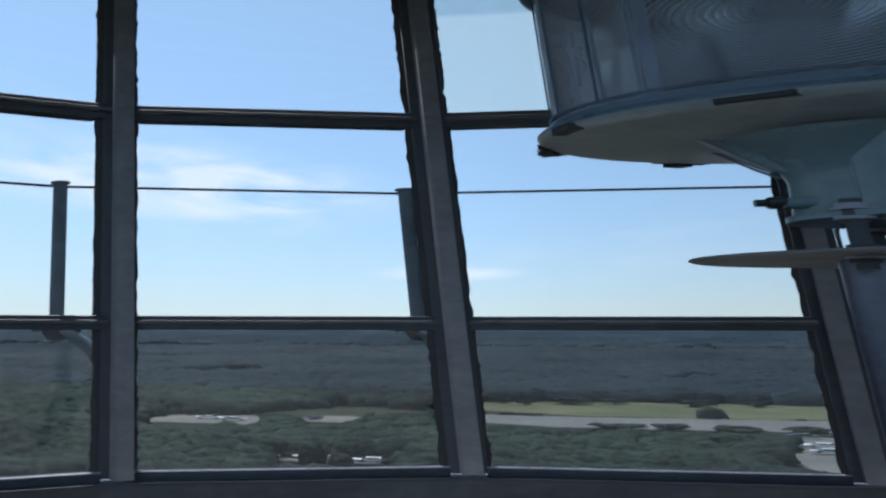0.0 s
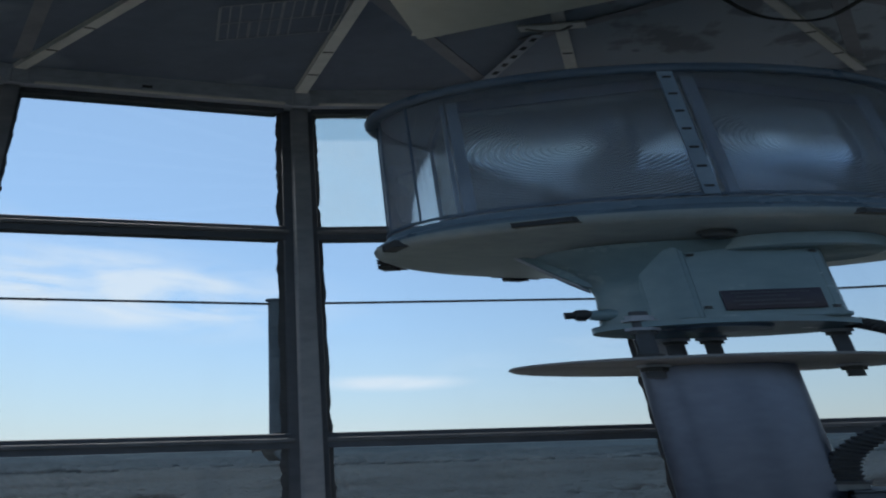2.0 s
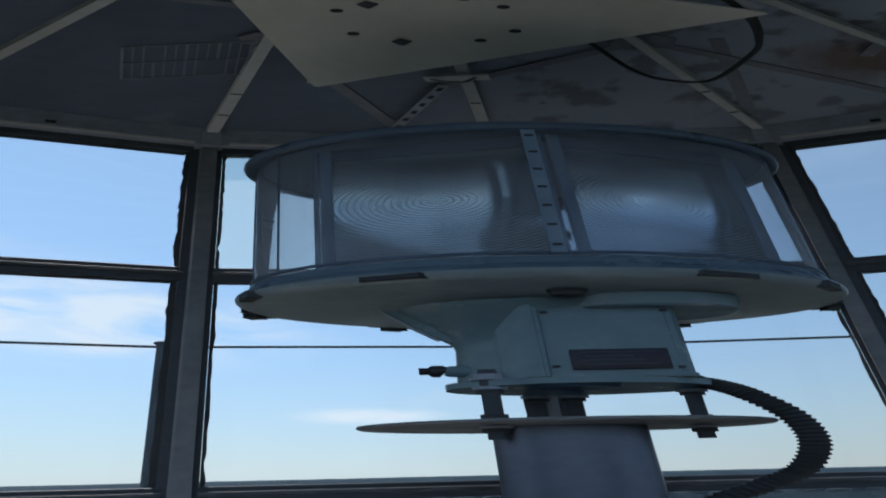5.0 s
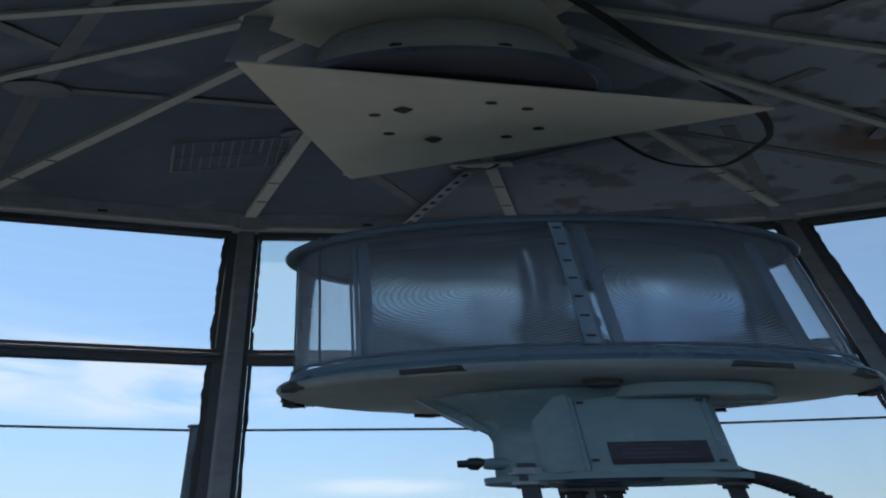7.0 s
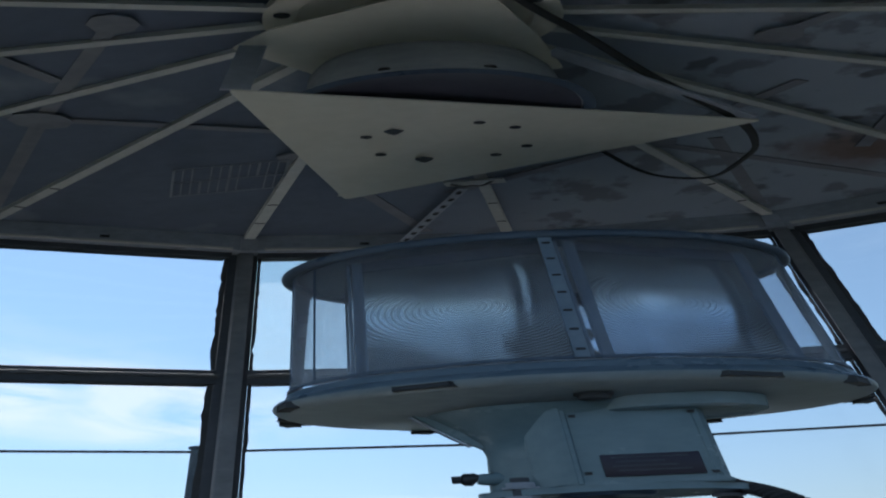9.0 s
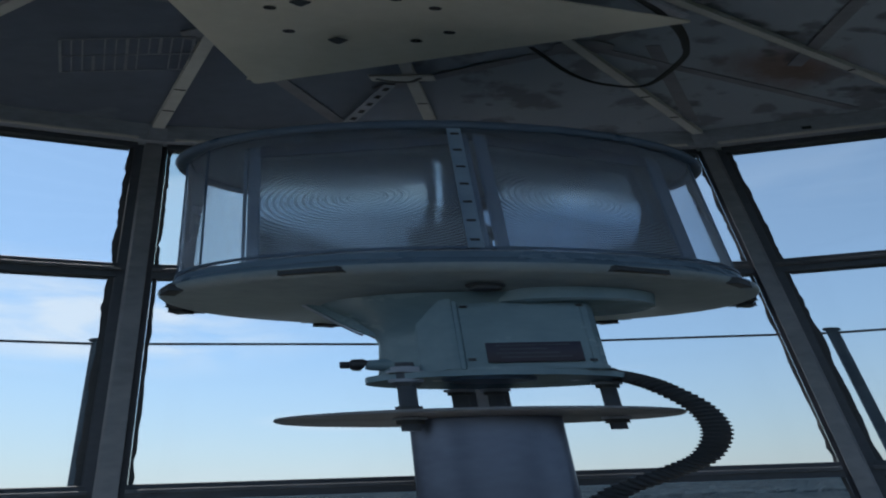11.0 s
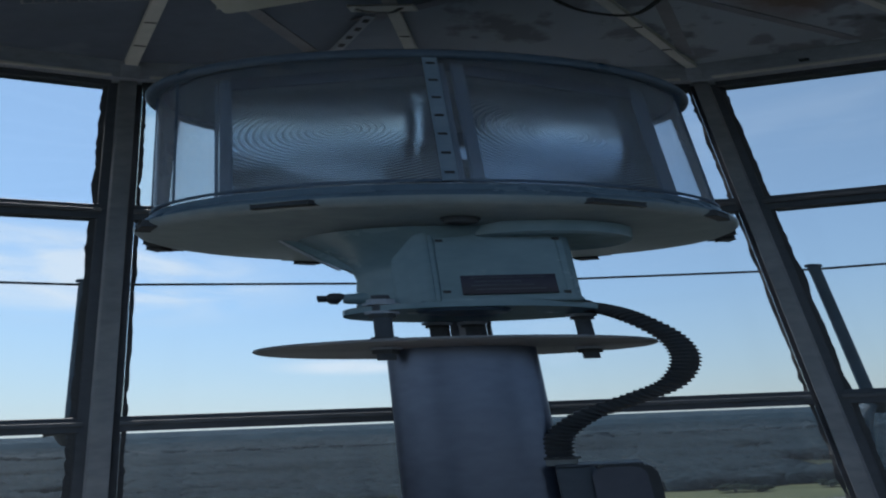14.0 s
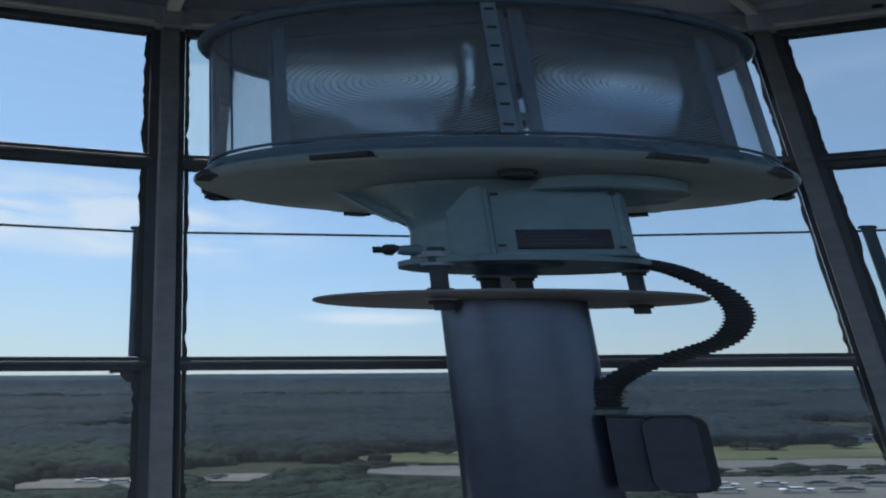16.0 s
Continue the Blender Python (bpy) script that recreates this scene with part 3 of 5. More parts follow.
n_win = 0
for k in range(16):
    kk = k if k < 8 else k - 16
    # mullion between two bays
    mull = thing("lantern_mullion", ring(kk, RAD, SILL), "dark metal lantern mullion with a grey inner astragal bar", "mullion", "lantern mullions", "structure")
    rad_dir = (ring(kk) - HUB).normalized()
    tang = Vector((-rad_dir.y, rad_dir.x, 0))

    def upright(w, d0, d1, z0, z1, off=0.0):
        bm = box_bm(-w / 2, w / 2, d0, d1, z0, z1, 0.0025)
        for v in bm.verts:
            p = v.co.copy()
            v.co = HUB + tang * (p.x + off) + rad_dir * (RAD + p.y) + Vector((0, 0, p.z))
        return bm
    part("outer_bar", upright(0.054, -0.012, 0.02, SILL - 0.02, HEAD + 0.02), M_MULL, mull)
    part("astragal_bar", upright(0.027, -0.036, -0.0125, SILL - 0.02, HEAD + 0.02), M_BAR, mull, "flat grey astragal bar")
    # the bay between mullion kk and kk + 1
    a, b = ring(kk), ring(kk + 1)
    d = (b - a).normalized()
    a2, b2 = a + d * 0.029, b - d * 0.029
    nrm = Vector((-d.y, d.x, 0))
    if nrm.dot(HUB - a) > 0:
        nrm = -nrm                            # outwards

    def bar(z0, z1, d0, d1, over=0.0):
        p = (a2 - d * over) + nrm * (d0 + d1) / 2
        q = (b2 + d * over) + nrm * (d0 + d1) / 2
        return beam_bm(p + Vector((0, 0, (z0 + z1) / 2)), q + Vector((0, 0, (z0 + z1) / 2)), abs(d1 - d0), z1 - z0, 0.002)
    n_win += 1
    win = thing("window_%d" % n_win, (a + b) / 2 + Vector((0, 0, SILL)), "tall lantern window of three clear panes between dark bars", "window", "", "structure")
    for z0, z1, nm in ((LOW0, LOW1, "transom"), (MID0, MID1, "transom")):
        tr = part(nm, bar(z0, z1, -0.01, 0.03), M_MULL, win)
        part("glazing_bead", bar((z0 + z1) / 2 - 0.004, (z0 + z1) / 2 + 0.009, -0.022, -0.0105), M_BEAD, tr, "thin grey bead")
    part("sill_bar", bar(SILL - 0.03, SILL, -0.006, 0.03), M_MULL, win)
    part("sill_bead", bar(SILL + 0.003, SILL + 0.007, -0.0065, -0.003), M_FASCIA, win, "thin pale bead")
    part("head_bar", bar(HEAD, HEAD + 0.03, -0.012, 0.03), M_MULL, win)
    part("head_bead", bar(HEAD + 0.034, HEAD + 0.044, -0.046, -0.0385, -0.012), M_RIB, win, "thin pale bead over the head")
    for z0, z1 in ((SILL, LOW0), (LOW1, MID0), (MID1, HEAD)):
        clouded = kk == 0 and z0 == MID1
        pn = part("pane", bar(z0, z1, 0.008, 0.013), M_CLOUDED if clouded else M_DUSTY if z0 == SILL else M_PANE, win, "clouded pane" if clouded else "dusty pane" if z0 == SILL else "", None)
        pn.visible_shadow = False
        if -2 <= kk <= 3:
            for side, p0, sg in (("l", a2, 1), ("r", b2, -1)):      # old putty along the uprights, uneven at its edge
                bm = bmesh.new()
                rows_ = []
                for i in range(31):
                    z = z0 + (z1 - z0) * i / 30
                    wd = 0.006 + 0.0045 * noise.noise(Vector((kk * 3.1 + sg, z * 9, 0))) + 0.0035 * noise.noise(Vector((kk * 3.1 + sg, z * 34, 4)))
                    rows_.append([bm.verts.new(p0 + d * (sg * x) + nrm * y + Vector((0, 0, z))) for x, y in ((0, -0.004), (max(wd, 0.002), 0.006), (0, 0.0075))])
                for r0_, r1_ in zip(rows_, rows_[1:]):
                    for m_ in range(3):
                        bm.faces.new((r0_[m_], r0_[(m_ + 1) % 3], r1_[(m_ + 1) % 3], r1_[m_]))
                bm.faces.new(rows_[0]), bm.faces.new(rows_[-1][::-1])
                part("putty", bm, M_PUTTY, win, "", None)


# parapet below the glass, its ledge, and the floor
def ring_wall(r0, r1, z0, z1, rot=0.0):
    bm = bmesh.new()
    for k in range(16):
        p0, p1, q0, q1 = ring(k, r0), ring(k + 1, r0), ring(k, r1), ring(k + 1, r1)
        vs = [bm.verts.new((p.x, p.y, z)) for z in (z0, z1) for p in (p0, p1, q1, q0)]
        for f in ((0, 1, 2, 3), (7, 6, 5, 4), (0, 4, 5, 1), (2, 6, 7, 3)):
            bm.faces.new([vs[i] for i in f])
    bmesh.ops.remove_doubles(bm, verts=bm.verts[:], dist=1e-5)
    return bm


solid("parapet_wall", ring_wall(1.284, 1.36, -1.5, SILL - 0.046), M_PARAPET, (0.45, 0.95, -1.5), "dark painted steel parapet wall below the lantern glass", "wall", "", "structure")
solid("parapet_ledge", ring_wall(1.276, 1.37, SILL - 0.044, SILL - 0.032), M_MULL, (0.45, 0.95, SILL), "narrow dark metal ledge under the lantern windows", "ledge", "", "structure")
solid("floor", prism_bm([tuple(ring(k, 1.38).xy) for k in range(16)], -1.58, -1.502), M_FLOOR, (0.45, 0.95, -1.5), "worn buff painted steel floor of the lantern room", "floor", "", "structure")
solid("ceiling_trim", ring_wall(1.262, 1.36, HEAD + 0.032, EAVES), M_FASCIA, (0.45, 0.95, HEAD), "off-white painted band above the lantern windows", "trim", "", "structure")


def roof_z(r):
    return 2.215 - 0.26 * r


roof = lathe_bm([(1.40, roof_z(1.40) + 0.0), (0.9, roof_z(0.9)), (0.5, roof_z(0.5)), (0.0, roof_z(0) + 0.05), (0.0, roof_z(0) + 0.12), (1.40, roof_z(1.40) + 0.08), (1.40, roof_z(1.40))], HUB.xy, 16, 1.0, 1.0, FIRST, FIRST + 360)
solid("ceiling", roof, M_CEIL, (0.45, 0.95, 2.1), "dark conical roof lining with stained, peeling paint", "ceiling", "", "structure", 20)

for k in range(16):
    p, q = ring(k, 1.262, roof_z(1.262) - 0.02), ring(k, 0.2, roof_z(0.2) - 0.028) + Vector((-0.062, -0.012, 0))
    rib = thing("ceiling_rib", p, "cream-painted flat steel roof rib under the lantern ceiling", "roof rib", "roof ribs", "structure")
    part("rib_bar", beam_bm(p, q, 0.017, 0.034, 0.002), M_RIB, rib)
    for rr in (1.0, 1.13):
        c0, c1 = p.lerp(q, (1.262 - rr) / 1.062), p.lerp(q, (1.256 - rr) / 1.062)
        part("rib_clip", beam_bm(c0 - Vector((0, 0, 0.0178)), c1 - Vector((0, 0, 0.0178)), 0.0185, 0.0025), M_DARK, rib)
    part("rib_foot", beam_bm(ring(k, 1.255, roof_z(1.262) - 0.03), ring(k, 1.252, HEAD + 0.02), 0.03, 0.012, 0.002, up=tuple((ring(k) - HUB).normalized())), M_FASCIA, rib)



def on_roof(r, ang, drop=0.008):
    a = radians(ang)
    return Vector((HUB.x + r * math.cos(a), HUB.y + r * math.sin(a), roof_z(r) - drop))


for j in range(8):
    a0 = (155.0 if j < 2 else 161.4) + 45 * j
    br = thing("roof_brace", on_roof(0.73, a0), "flat painted bracing strap and gusset under the dark roof lining", "roof brace", "roof braces", "structure")
    inner = j < 5
    for (r0, d0), (r1, d1) in [((1.22, -17), (0.73, 0)), ((0.73, 0), (0.6, -33))] + (j < 7) * [((0.73, 0), (0.95, 26))] + (j == 6) * [((0.76, -8.4), (1.19, -2.2))] + inner * [((0.73, 0), (0.45, 37.5))]:
        part("strap", beam_bm(on_roof(r0, a0 + d0), on_roof(r1, a0 + d1, 0.008 if r1 > 0.5 else 0.012), 0.025, 0.005), M_BRACE, br)
    if inner:
        part("inner_gusset", prism_bm([tuple(on_roof(0.45 + 0.035 * math.cos(t), a0 + 37.5 + 5.5 * math.sin(t)).xy) for t in [2 * math.pi * i / 8 for i in range(8)]], roof_z(0.45) - 0.021, roof_z(0.45) - 0.0165), M_BRACE, br)
    part("gusset_plate", prism_bm([tuple(on_roof(0.73 + 0.045 * math.cos(t), a0 + 4.2 * math.sin(t)).xy) for t in [2 * math.pi * i / 8 for i in range(8)]], roof_z(0.73) - 0.02, roof_z(0.73) - 0.014), M_BRACE, br)
grille = thing("vent_grille", on_roof(0.83, 126), "dull blue-grey wire vent grille fixed under the roof lining", "grille")


def under_roof(x, y, drop):
    return Vector((x, y, roof_z(math.hypot(x - HUB.x, y - HUB.y)) - drop))


def grille_at(x, y, drop):
    return under_roof(x + 0.28 * (1.762 - y), y, drop)


for y in (1.602, 1.682, 1.762):
    part("grille_rail", beam_bm(grille_at(-0.142, y, 0.02), grille_at(0.05, y, 0.02), 0.003, 0.004), M_GRILLE, grille)
for i in range(13):
    x = -0.142 + 0.192 * i / 12
    y0, y1 = (1.602, 1.762) if i not in (3, 8, 9) else (1.682, 1.762) if i == 3 else (1.602, 1.682)
    part("grille_bar", beam_bm(grille_at(x, y0, 0.024), grille_at(x, y1, 0.024), 0.0024 if i % 3 else 0.0045, 0.003), M_GRILLE, grille)
rack = thing("perforated_strap", (0.182, 2.2, 1.86), "perforated steel strap hung between roof lining and eaves", "strap")
part("strip", beam_bm((0.186, 2.19, 1.80), (0.355, 1.84, 1.94), 0.017, 0.006, 0.001), M_FASCIA, rack)
for i in range(9):
    c = Vector((0.186, 2.19, 1.80)).lerp(Vector((0.355, 1.84, 1.94)), (i + 0.5) / 9)
    d = Vector((0.169, -0.35, 0.14)).normalized()
    # dark pad laid on for the shaded depth of a slot
    part("slot", beam_bm(c - d * 0.009 - Vector((0, 0, 0.0045)), c + d * 0.009 - Vector((0, 0, 0.0045)), 0.009, 0.002), M_DARK, rack)

part("clamp_bar", beam_bm((0.33, 1.80, 1.948), (0.43, 1.79, 1.944), 0.03, 0.012, 0.002), M_RIB, rack, "short cream clamp bar")
part("wire_hook", tube_bm(curve_pts([(0.34, 1.80, 1.94), (0.36, 1.79, 1.915), (0.39, 1.79, 1.91), (0.41, 1.79, 1.94)], 6), 0.004, 8), M_STEEL, rack)

for k in range(-2, 4):
    c = (ring(k, 1.262) + ring(k + 1, 1.262)) / 2
    n_ = (c - HUB).normalized()
    t_ = Vector((-n_.y, n_.x, 0))
    inner = HUB + n_ * (1.262 * math.cos(radians(STEP / 2)))
    for off, dz in ((0.03, 0.075),) if k % 2 else ((0.03, 0.075), (-0.15, 0.05)):
        q = inner + t_ * off + Vector((0, 0, HEAD + dz))
        solid("trim_vent", beam_bm(q - n_ * 0.004, q - n_ * 0.0002, 0.016, 0.014, 0.0015), M_DARK, q, "small dark vent hole in the off-white band", "vent", "trim vents", "structure")

# ---- the beacon on its pedestal ----
SET, SLIM = Vector((0.018, -0.051, -0.029)), 0.968
AX = (0.415, 1.585)
POLE_R, DISC_Z = 0.079, 0.256
pedestal = thing("pedestal", (*AX, -1.5), "galvanised steel tube pedestal standing on the floor, carrying a beacon", "pedestal")
part("tube", lathe_bm([(0, -1.5), (POLE_R, -1.5), (POLE_R, DISC_Z - 0.001), (0, DISC_Z - 0.001)], AX, 56), M_POLE, pedestal)
part("base_flange", lathe_bm([(0, -1.5), (0.15, -1.5), (0.15, -1.485), (0, -1.485)], AX, 48), M_POLE, pedestal)
part("mounting_disc", lathe_bm([(0, DISC_Z), (0.209, DISC_Z), (0.212, DISC_Z + 0.004), (0.211, DISC_Z + 0.009), (0, DISC_Z + 0.01)], AX, 80), M_DISC, pedestal, "thin weathered round steel plate")

def on_drum(r, ang, z):
    a = radians(ang)
    return Vector((DX[0] + r * math.cos(a) * WIDE, DX[1] + r * math.sin(a) * DEEP, z))


DX, DEEP, WIDE = (0.421, 1.608), 0.88, 1.018     # axis of pan, drum and lid; depth and width scaled to fit the camera's view
beacon = thing("rotating_beacon", (*AX, 0.37), "pale aqua rotating lighthouse beacon with a clear drum over fresnel lenses", "beacon")
BASE0, BASE1 = 0.655, 0.705
rim = [(0.314 + 0.026 * math.cos(radians(t)), BASE0 + 0.026 + 0.026 * math.sin(radians(t))) for t in range(-90, 61, 15)]
pan = part("base_pan", lathe_bm([(0.0, 0.60), (0.11, 0.60), (0.16, 0.63), (0.2, 0.642)] + rim[:7] + [(0.31, BASE0 + 0.0255), (0.0, BASE0 + 0.03)], DX, 96, DEEP, WIDE), M_PAN, beacon, "pan underside, coloured paler for light bounced off the floor")
part("pan_band", lathe_bm(rim[6:] + [(0.3255, BASE1 + 0.018), (0.3225, BASE1 + 0.021), (0.3222, BASE1 + 0.004), (0.0, BASE1 + 0.004), (0.0, BASE0 + 0.033), (0.311, BASE0 + 0.0285), rim[6]], DX, 96, DEEP, WIDE), M_BAND, pan, "blue-grey rolled band round the pan")
cover = part("drum_cover", lathe_bm([(0.321, BASE1 + 0.005), (0.321, 1.211)], DX, 96, DEEP, WIDE), M_COVER, beacon, "clear acrylic drum cover")
cover.visible_shadow = False
roll = [(0.3265 + 0.0105 * math.cos(radians(t)), 1.2225 + 0.018 * math.sin(radians(t))) for t in range(-150, 91, 20)]
lid = part("lid", lathe_bm(roll + [(0.31, 1.2435), (0.27, 1.249), (0.0, 1.27), (0.0, 1.26), (0.317, 1.232), roll[0]], DX, 96, DEEP, WIDE), M_RIM, beacon, "slate blue lid with a rolled rim")
part("lid_lining", lathe_bm([(0.24, 1.234), (0.316, 1.228), (0.316, 1.223), (0.24, 1.229), (0.24, 1.234)], DX, 72, DEEP, WIDE), M_LINING, lid, "lid underside coloured navy for its shade")
# added out of view to brighten the lens cage from inside
part("reflector", lathe_bm([(0.0, 1.252), (0.238, 1.234), (0.238, 1.229), (0.0, 1.247)], DX, 72, DEEP, WIDE), M_BELL, lid, "added unseen plate bouncing light into the lenses")
# hexagonal lens cage
LENS_A, LENS_R = 219.0, 0.284
for i in range(6):
    p, q = on_drum(LENS_R, LENS_A + 60 * i, 0), on_drum(LENS_R, LENS_A + 60 * i + 60, 0)
    d = (q - p).normalized()
    bm = bmesh.new()
    uvl = bm.loops.layers.uv.new("UVMap")
    nx = 8
    w = (q - p).length
    nrm = Vector((d.y, -d.x, 0))
    grid = [[[bm.verts.new(p + d * (0.004 + (w - 0.008) * ix / nx) + nrm * off + Vector((0, 0, z))) for z in (0.737, 1.216)] for ix in range(nx + 1)] for off in (0.0, -0.006)]
    fr, bk = grid
    quads = []
    for ix in range(nx):
        quads += [(fr[ix][0], fr[ix + 1][0], fr[ix + 1][1], fr[ix][1]), (bk[ix][1], bk[ix + 1][1], bk[ix + 1][0], bk[ix][0]),
                  (fr[ix][1], fr[ix + 1][1], bk[ix + 1][1], bk[ix][1]), (bk[ix][0], bk[ix + 1][0], fr[ix + 1][0], fr[ix][0])]
    quads += [(fr[0][0], fr[0][1], bk[0][1], bk[0][0]), (bk[nx][0], bk[nx][1], fr[nx][1], fr[nx][0])]
    for qi, qd in enumerate(quads):
        f = bm.faces.new(qd)
        f.material_index = 0 if qi < 4 * nx and qi % 4 == 0 else 1     # prisms on the outer face, smooth plastic behind
        for lp in f.loops:
            lp[uvl].uv = ((lp.vert.co - p).dot(d) - w / 2, lp.vert.co.z - 0.975)
    lens = part("lens_panel", bm, M_LENS, beacon, "moulded fresnel lens panel" if i == 0 else "", None)
    lens.data.materials.append(M_CLEAR)
    lens.visible_shadow = False
    for e, sg in ((p, 1), (q, -1)):
        part("lens_frame", beam_bm(e + d * sg * 0.0095 + nrm * 0.004 + Vector((0, 0, 0.737)), e + d * sg * 0.0095 + nrm * 0.004 + Vector((0, 0, 1.214)), 0.0145, 0.004, 0.001, up=tuple(nrm)), M_FRAME, lens)
    head = (p + d * 0.018 + nrm * 0.004, q - d * 0.018 + nrm * 0.004)
    part("lens_head", beam_bm(head[0] + Vector((0, 0, 1.192)), head[1] + Vector((0, 0, 1.192)), 0.004, 0.046, 0.001), M_LINING, lens, "navy head rail")
    part("lens_foot", beam_bm(head[0] + Vector((0, 0, 0.744)), head[1] + Vector((0, 0, 0.744)), 0.004, 0.014, 0.001), M_FRAME, lens)
# kept pale so that it too bounces light into the lens cage
part("lens_turntable", lathe_bm([(0, 0.711), (0.308, 0.711), (0.308, 0.735), (0.0, 0.735)], DX, 48, DEEP, WIDE), M_BELL, beacon)
part("lens_crown", lathe_bm([(0.235, 1.218), (0.308, 1.218), (0.308, 1.222), (0.235, 1.222), (0.235, 1.218)], DX, 48, DEEP, WIDE), M_RIM, beacon)
lampc = part("lamp_changer", lathe_bm([(0, 0.736), (0.085, 0.736), (0.085, 0.75), (0.066, 0.76), (0.066, 0.84), (0.045, 0.86), (0.045, 0.9), (0.056, 0.91), (0.056, 0.94), (0.03, 0.95), (0, 0.95)], AX, 32), M_DARK, beacon, "dark lamp changer turret")
part("bulb", lathe_bm([(0, 0.951), (0.010, 0.952), (0.012, 0.97), (0.010, 1.0), (0, 1.005)], AX, 16), M_COVER, lampc)

# perforated joint strap down the front of the cover
ST = 275.0


strap = part("joint_strap", beam_bm(on_drum(0.3255, ST, 0.735), on_drum(0.3255, ST, 1.211), 0.016, 0.005, 0.001, up=tuple(on_drum(1, ST, 0) - on_drum(0, ST, 0))), M_STRAP, beacon, "flat joint strap with screws")
for i in range(7):
    z = 0.762 + 0.0697 * i
    part("screw", join_bm(beam_bm(on_drum(0.3275, ST, z), on_drum(0.331, ST, z), 0.008, 0.006, 0.001)), M_DARK, strap)

for ang in (183, 196, 214, 345, 2):
    part("cover_seam", beam_bm(on_drum(0.3225, ang, 0.735), on_drum(0.3225, ang, 1.211), 0.0025, 0.002, 0.0, up=tuple(on_drum(1, ang, 0) - on_drum(0, ang, 0))), M_RIM, cover)
part("cover_band", lathe_bm([(0.3215, 0.7335), (0.3245, 0.7335), (0.3245, 0.742), (0.3215, 0.742), (0.3215, 0.7335)], DX, 96, DEEP, WIDE), M_RIM, cover, "thin clamping band")

# latches round the rim
for ang in (246, 304, 206, 334, 170, 126, 62, 14):
    r_hat = on_drum(1, ang, 0) - on_drum(0, ang, 0)
    t_hat = Vector((-r_hat.y, r_hat.x, 0))
    c = on_drum(0.335, ang, 0.668)
    half = 0.024 if ang in (206, 334) else 0.038
    bar_ = beam_bm(c - t_hat * half, c + t_hat * half, 0.012, 0.02 if half < 0.03 else 0.014, 0.002)
    bm = bar_ if ang in (246, 304, 206, 334) else join_bm(bar_, beam_bm(c - t_hat * 0.012 + r_hat * 0.004 + Vector((0, 0, -0.012)), c + t_hat * 0.016 + r_hat * 0.004 + Vector((0, 0, -0.012)), 0.016, 0.012, 0.002))
    part("rim_latch", bm, M_DARK, beacon, "black toggle latch" if ang == 246 else "")

# gear housing between pan and foot
part("motor_housing", lathe_bm([(0, 0.385), (0.101, 0.385), (0.102, 0.40), (0.099, 0.50), (0.104, 0.54), (0.126, 0.585), (0.16, 0.634), (0, 0.636)], (0.41, 1.60), 56), M_BEACON, beacon)
part("gear_housing", join_bm(
    prism_bm([(0.402, 1.472), (0.409, 1.464), (0.546, 1.464), (0.555, 1.49), (0.555, 1.64), (0.42, 1.68), (0.402, 1.60)], 0.384, 0.636, 0.006),
    prism_bm([(0.397, 1.4805), (0.4065, 1.463), (0.549, 1.463), (0.557, 1.48), (0.557, 1.60), (0.40, 1.60)], 0.383, 0.398, 0.003)), M_BEACON, beacon)
part("housing_pad", prism_bm([(0.352, 1.56), (0.360, 1.508), (0.396, 1.453), (0.410, 1.454), (0.413, 1.47), (0.413, 1.56)], 0.384, 0.634, 0.004), M_BEACON, beacon, "raised cast pad")
part("pan_boss", lathe_bm([(0, 0.60), (0.092, 0.60), (0.099, 0.606), (0.102, 0.643), (0, 0.645)], (0.53, 1.53), 56), M_BEACON, beacon)
part("drain_cap", lathe_bm([(0, 0.622), (0.012, 0.622), (0.017, 0.626), (0.018, 0.636), (0.021, 0.637), (0.021, 0.6435), (0, 0.644)], (0.448, 1.405), 20), M_DARK, beacon, "black drain cap")
for ang, lift in ((196, 0.0), (150, 0.0)):
    u = on_drum(1, ang, 0) - on_drum(0, ang, 0)
    bm = bmesh.new()
    t_h = Vector((-u.y, u.x, 0)) * 0.004
    c0 = Vector((0.41, 1.60, 0))
    prof = [(0.095, 0.52), (0.112, 0.535), (0.135, 0.57), (0.175, 0.640), (0.10, 0.640)]
    f0, f1 = [[bm.verts.new(c0 + u * r + t_h * sg + Vector((0, 0, z))) for r, z in prof] for sg in (-1, 1)]
    bm.faces.new(f0[::-1]), bm.faces.new(f1)
    for i in range(5):
        bm.faces.new((f0[i], f0[(i + 1) % 5], f1[(i + 1) % 5], f1[i]))
    gs = part("gusset", bm, M_BEACON, beacon)
    # the light caught by the gusset's edge, painted as a pale strip
    part("edge_glint", join_bm(*[beam_bm(c0 + u * (r0 + 0.003) + Vector((0, 0, z0 - 0.003)), c0 + u * (r1 + 0.003) + Vector((0, 0, z1 - 0.003)), 0.006, 0.004) for (r0, z0), (r1, z1) in zip(prof[1:3], prof[2:4])]), M_FASCIA, gs, "pale strip imitating the glint on the edge")
part("foot_plate", prism_bm([(0.436 + 0.138 * math.cos(a), 1.565 + 0.125 * math.sin(a)) for a in [2 * math.pi * i / 48 for i in range(48)]], 0.366, 0.3835, 0.004), M_BEACON, beacon)
for x, z in ((0.418, 0.418), (0.418, 0.59), (0.541, 0.59), (0.541, 0.41)):
    part("housing_screw", beam_bm((x, 1.4635, z), (x, 1.4605, z), 0.007, 0.007, 0.001), M_DARK, beacon)
part("foot_boss", lathe_bm([(0, 0.358), (0.045, 0.358), (0.05, 0.366), (0, 0.3665)], (0.43, 1.5), 32), M_RIM, beacon)
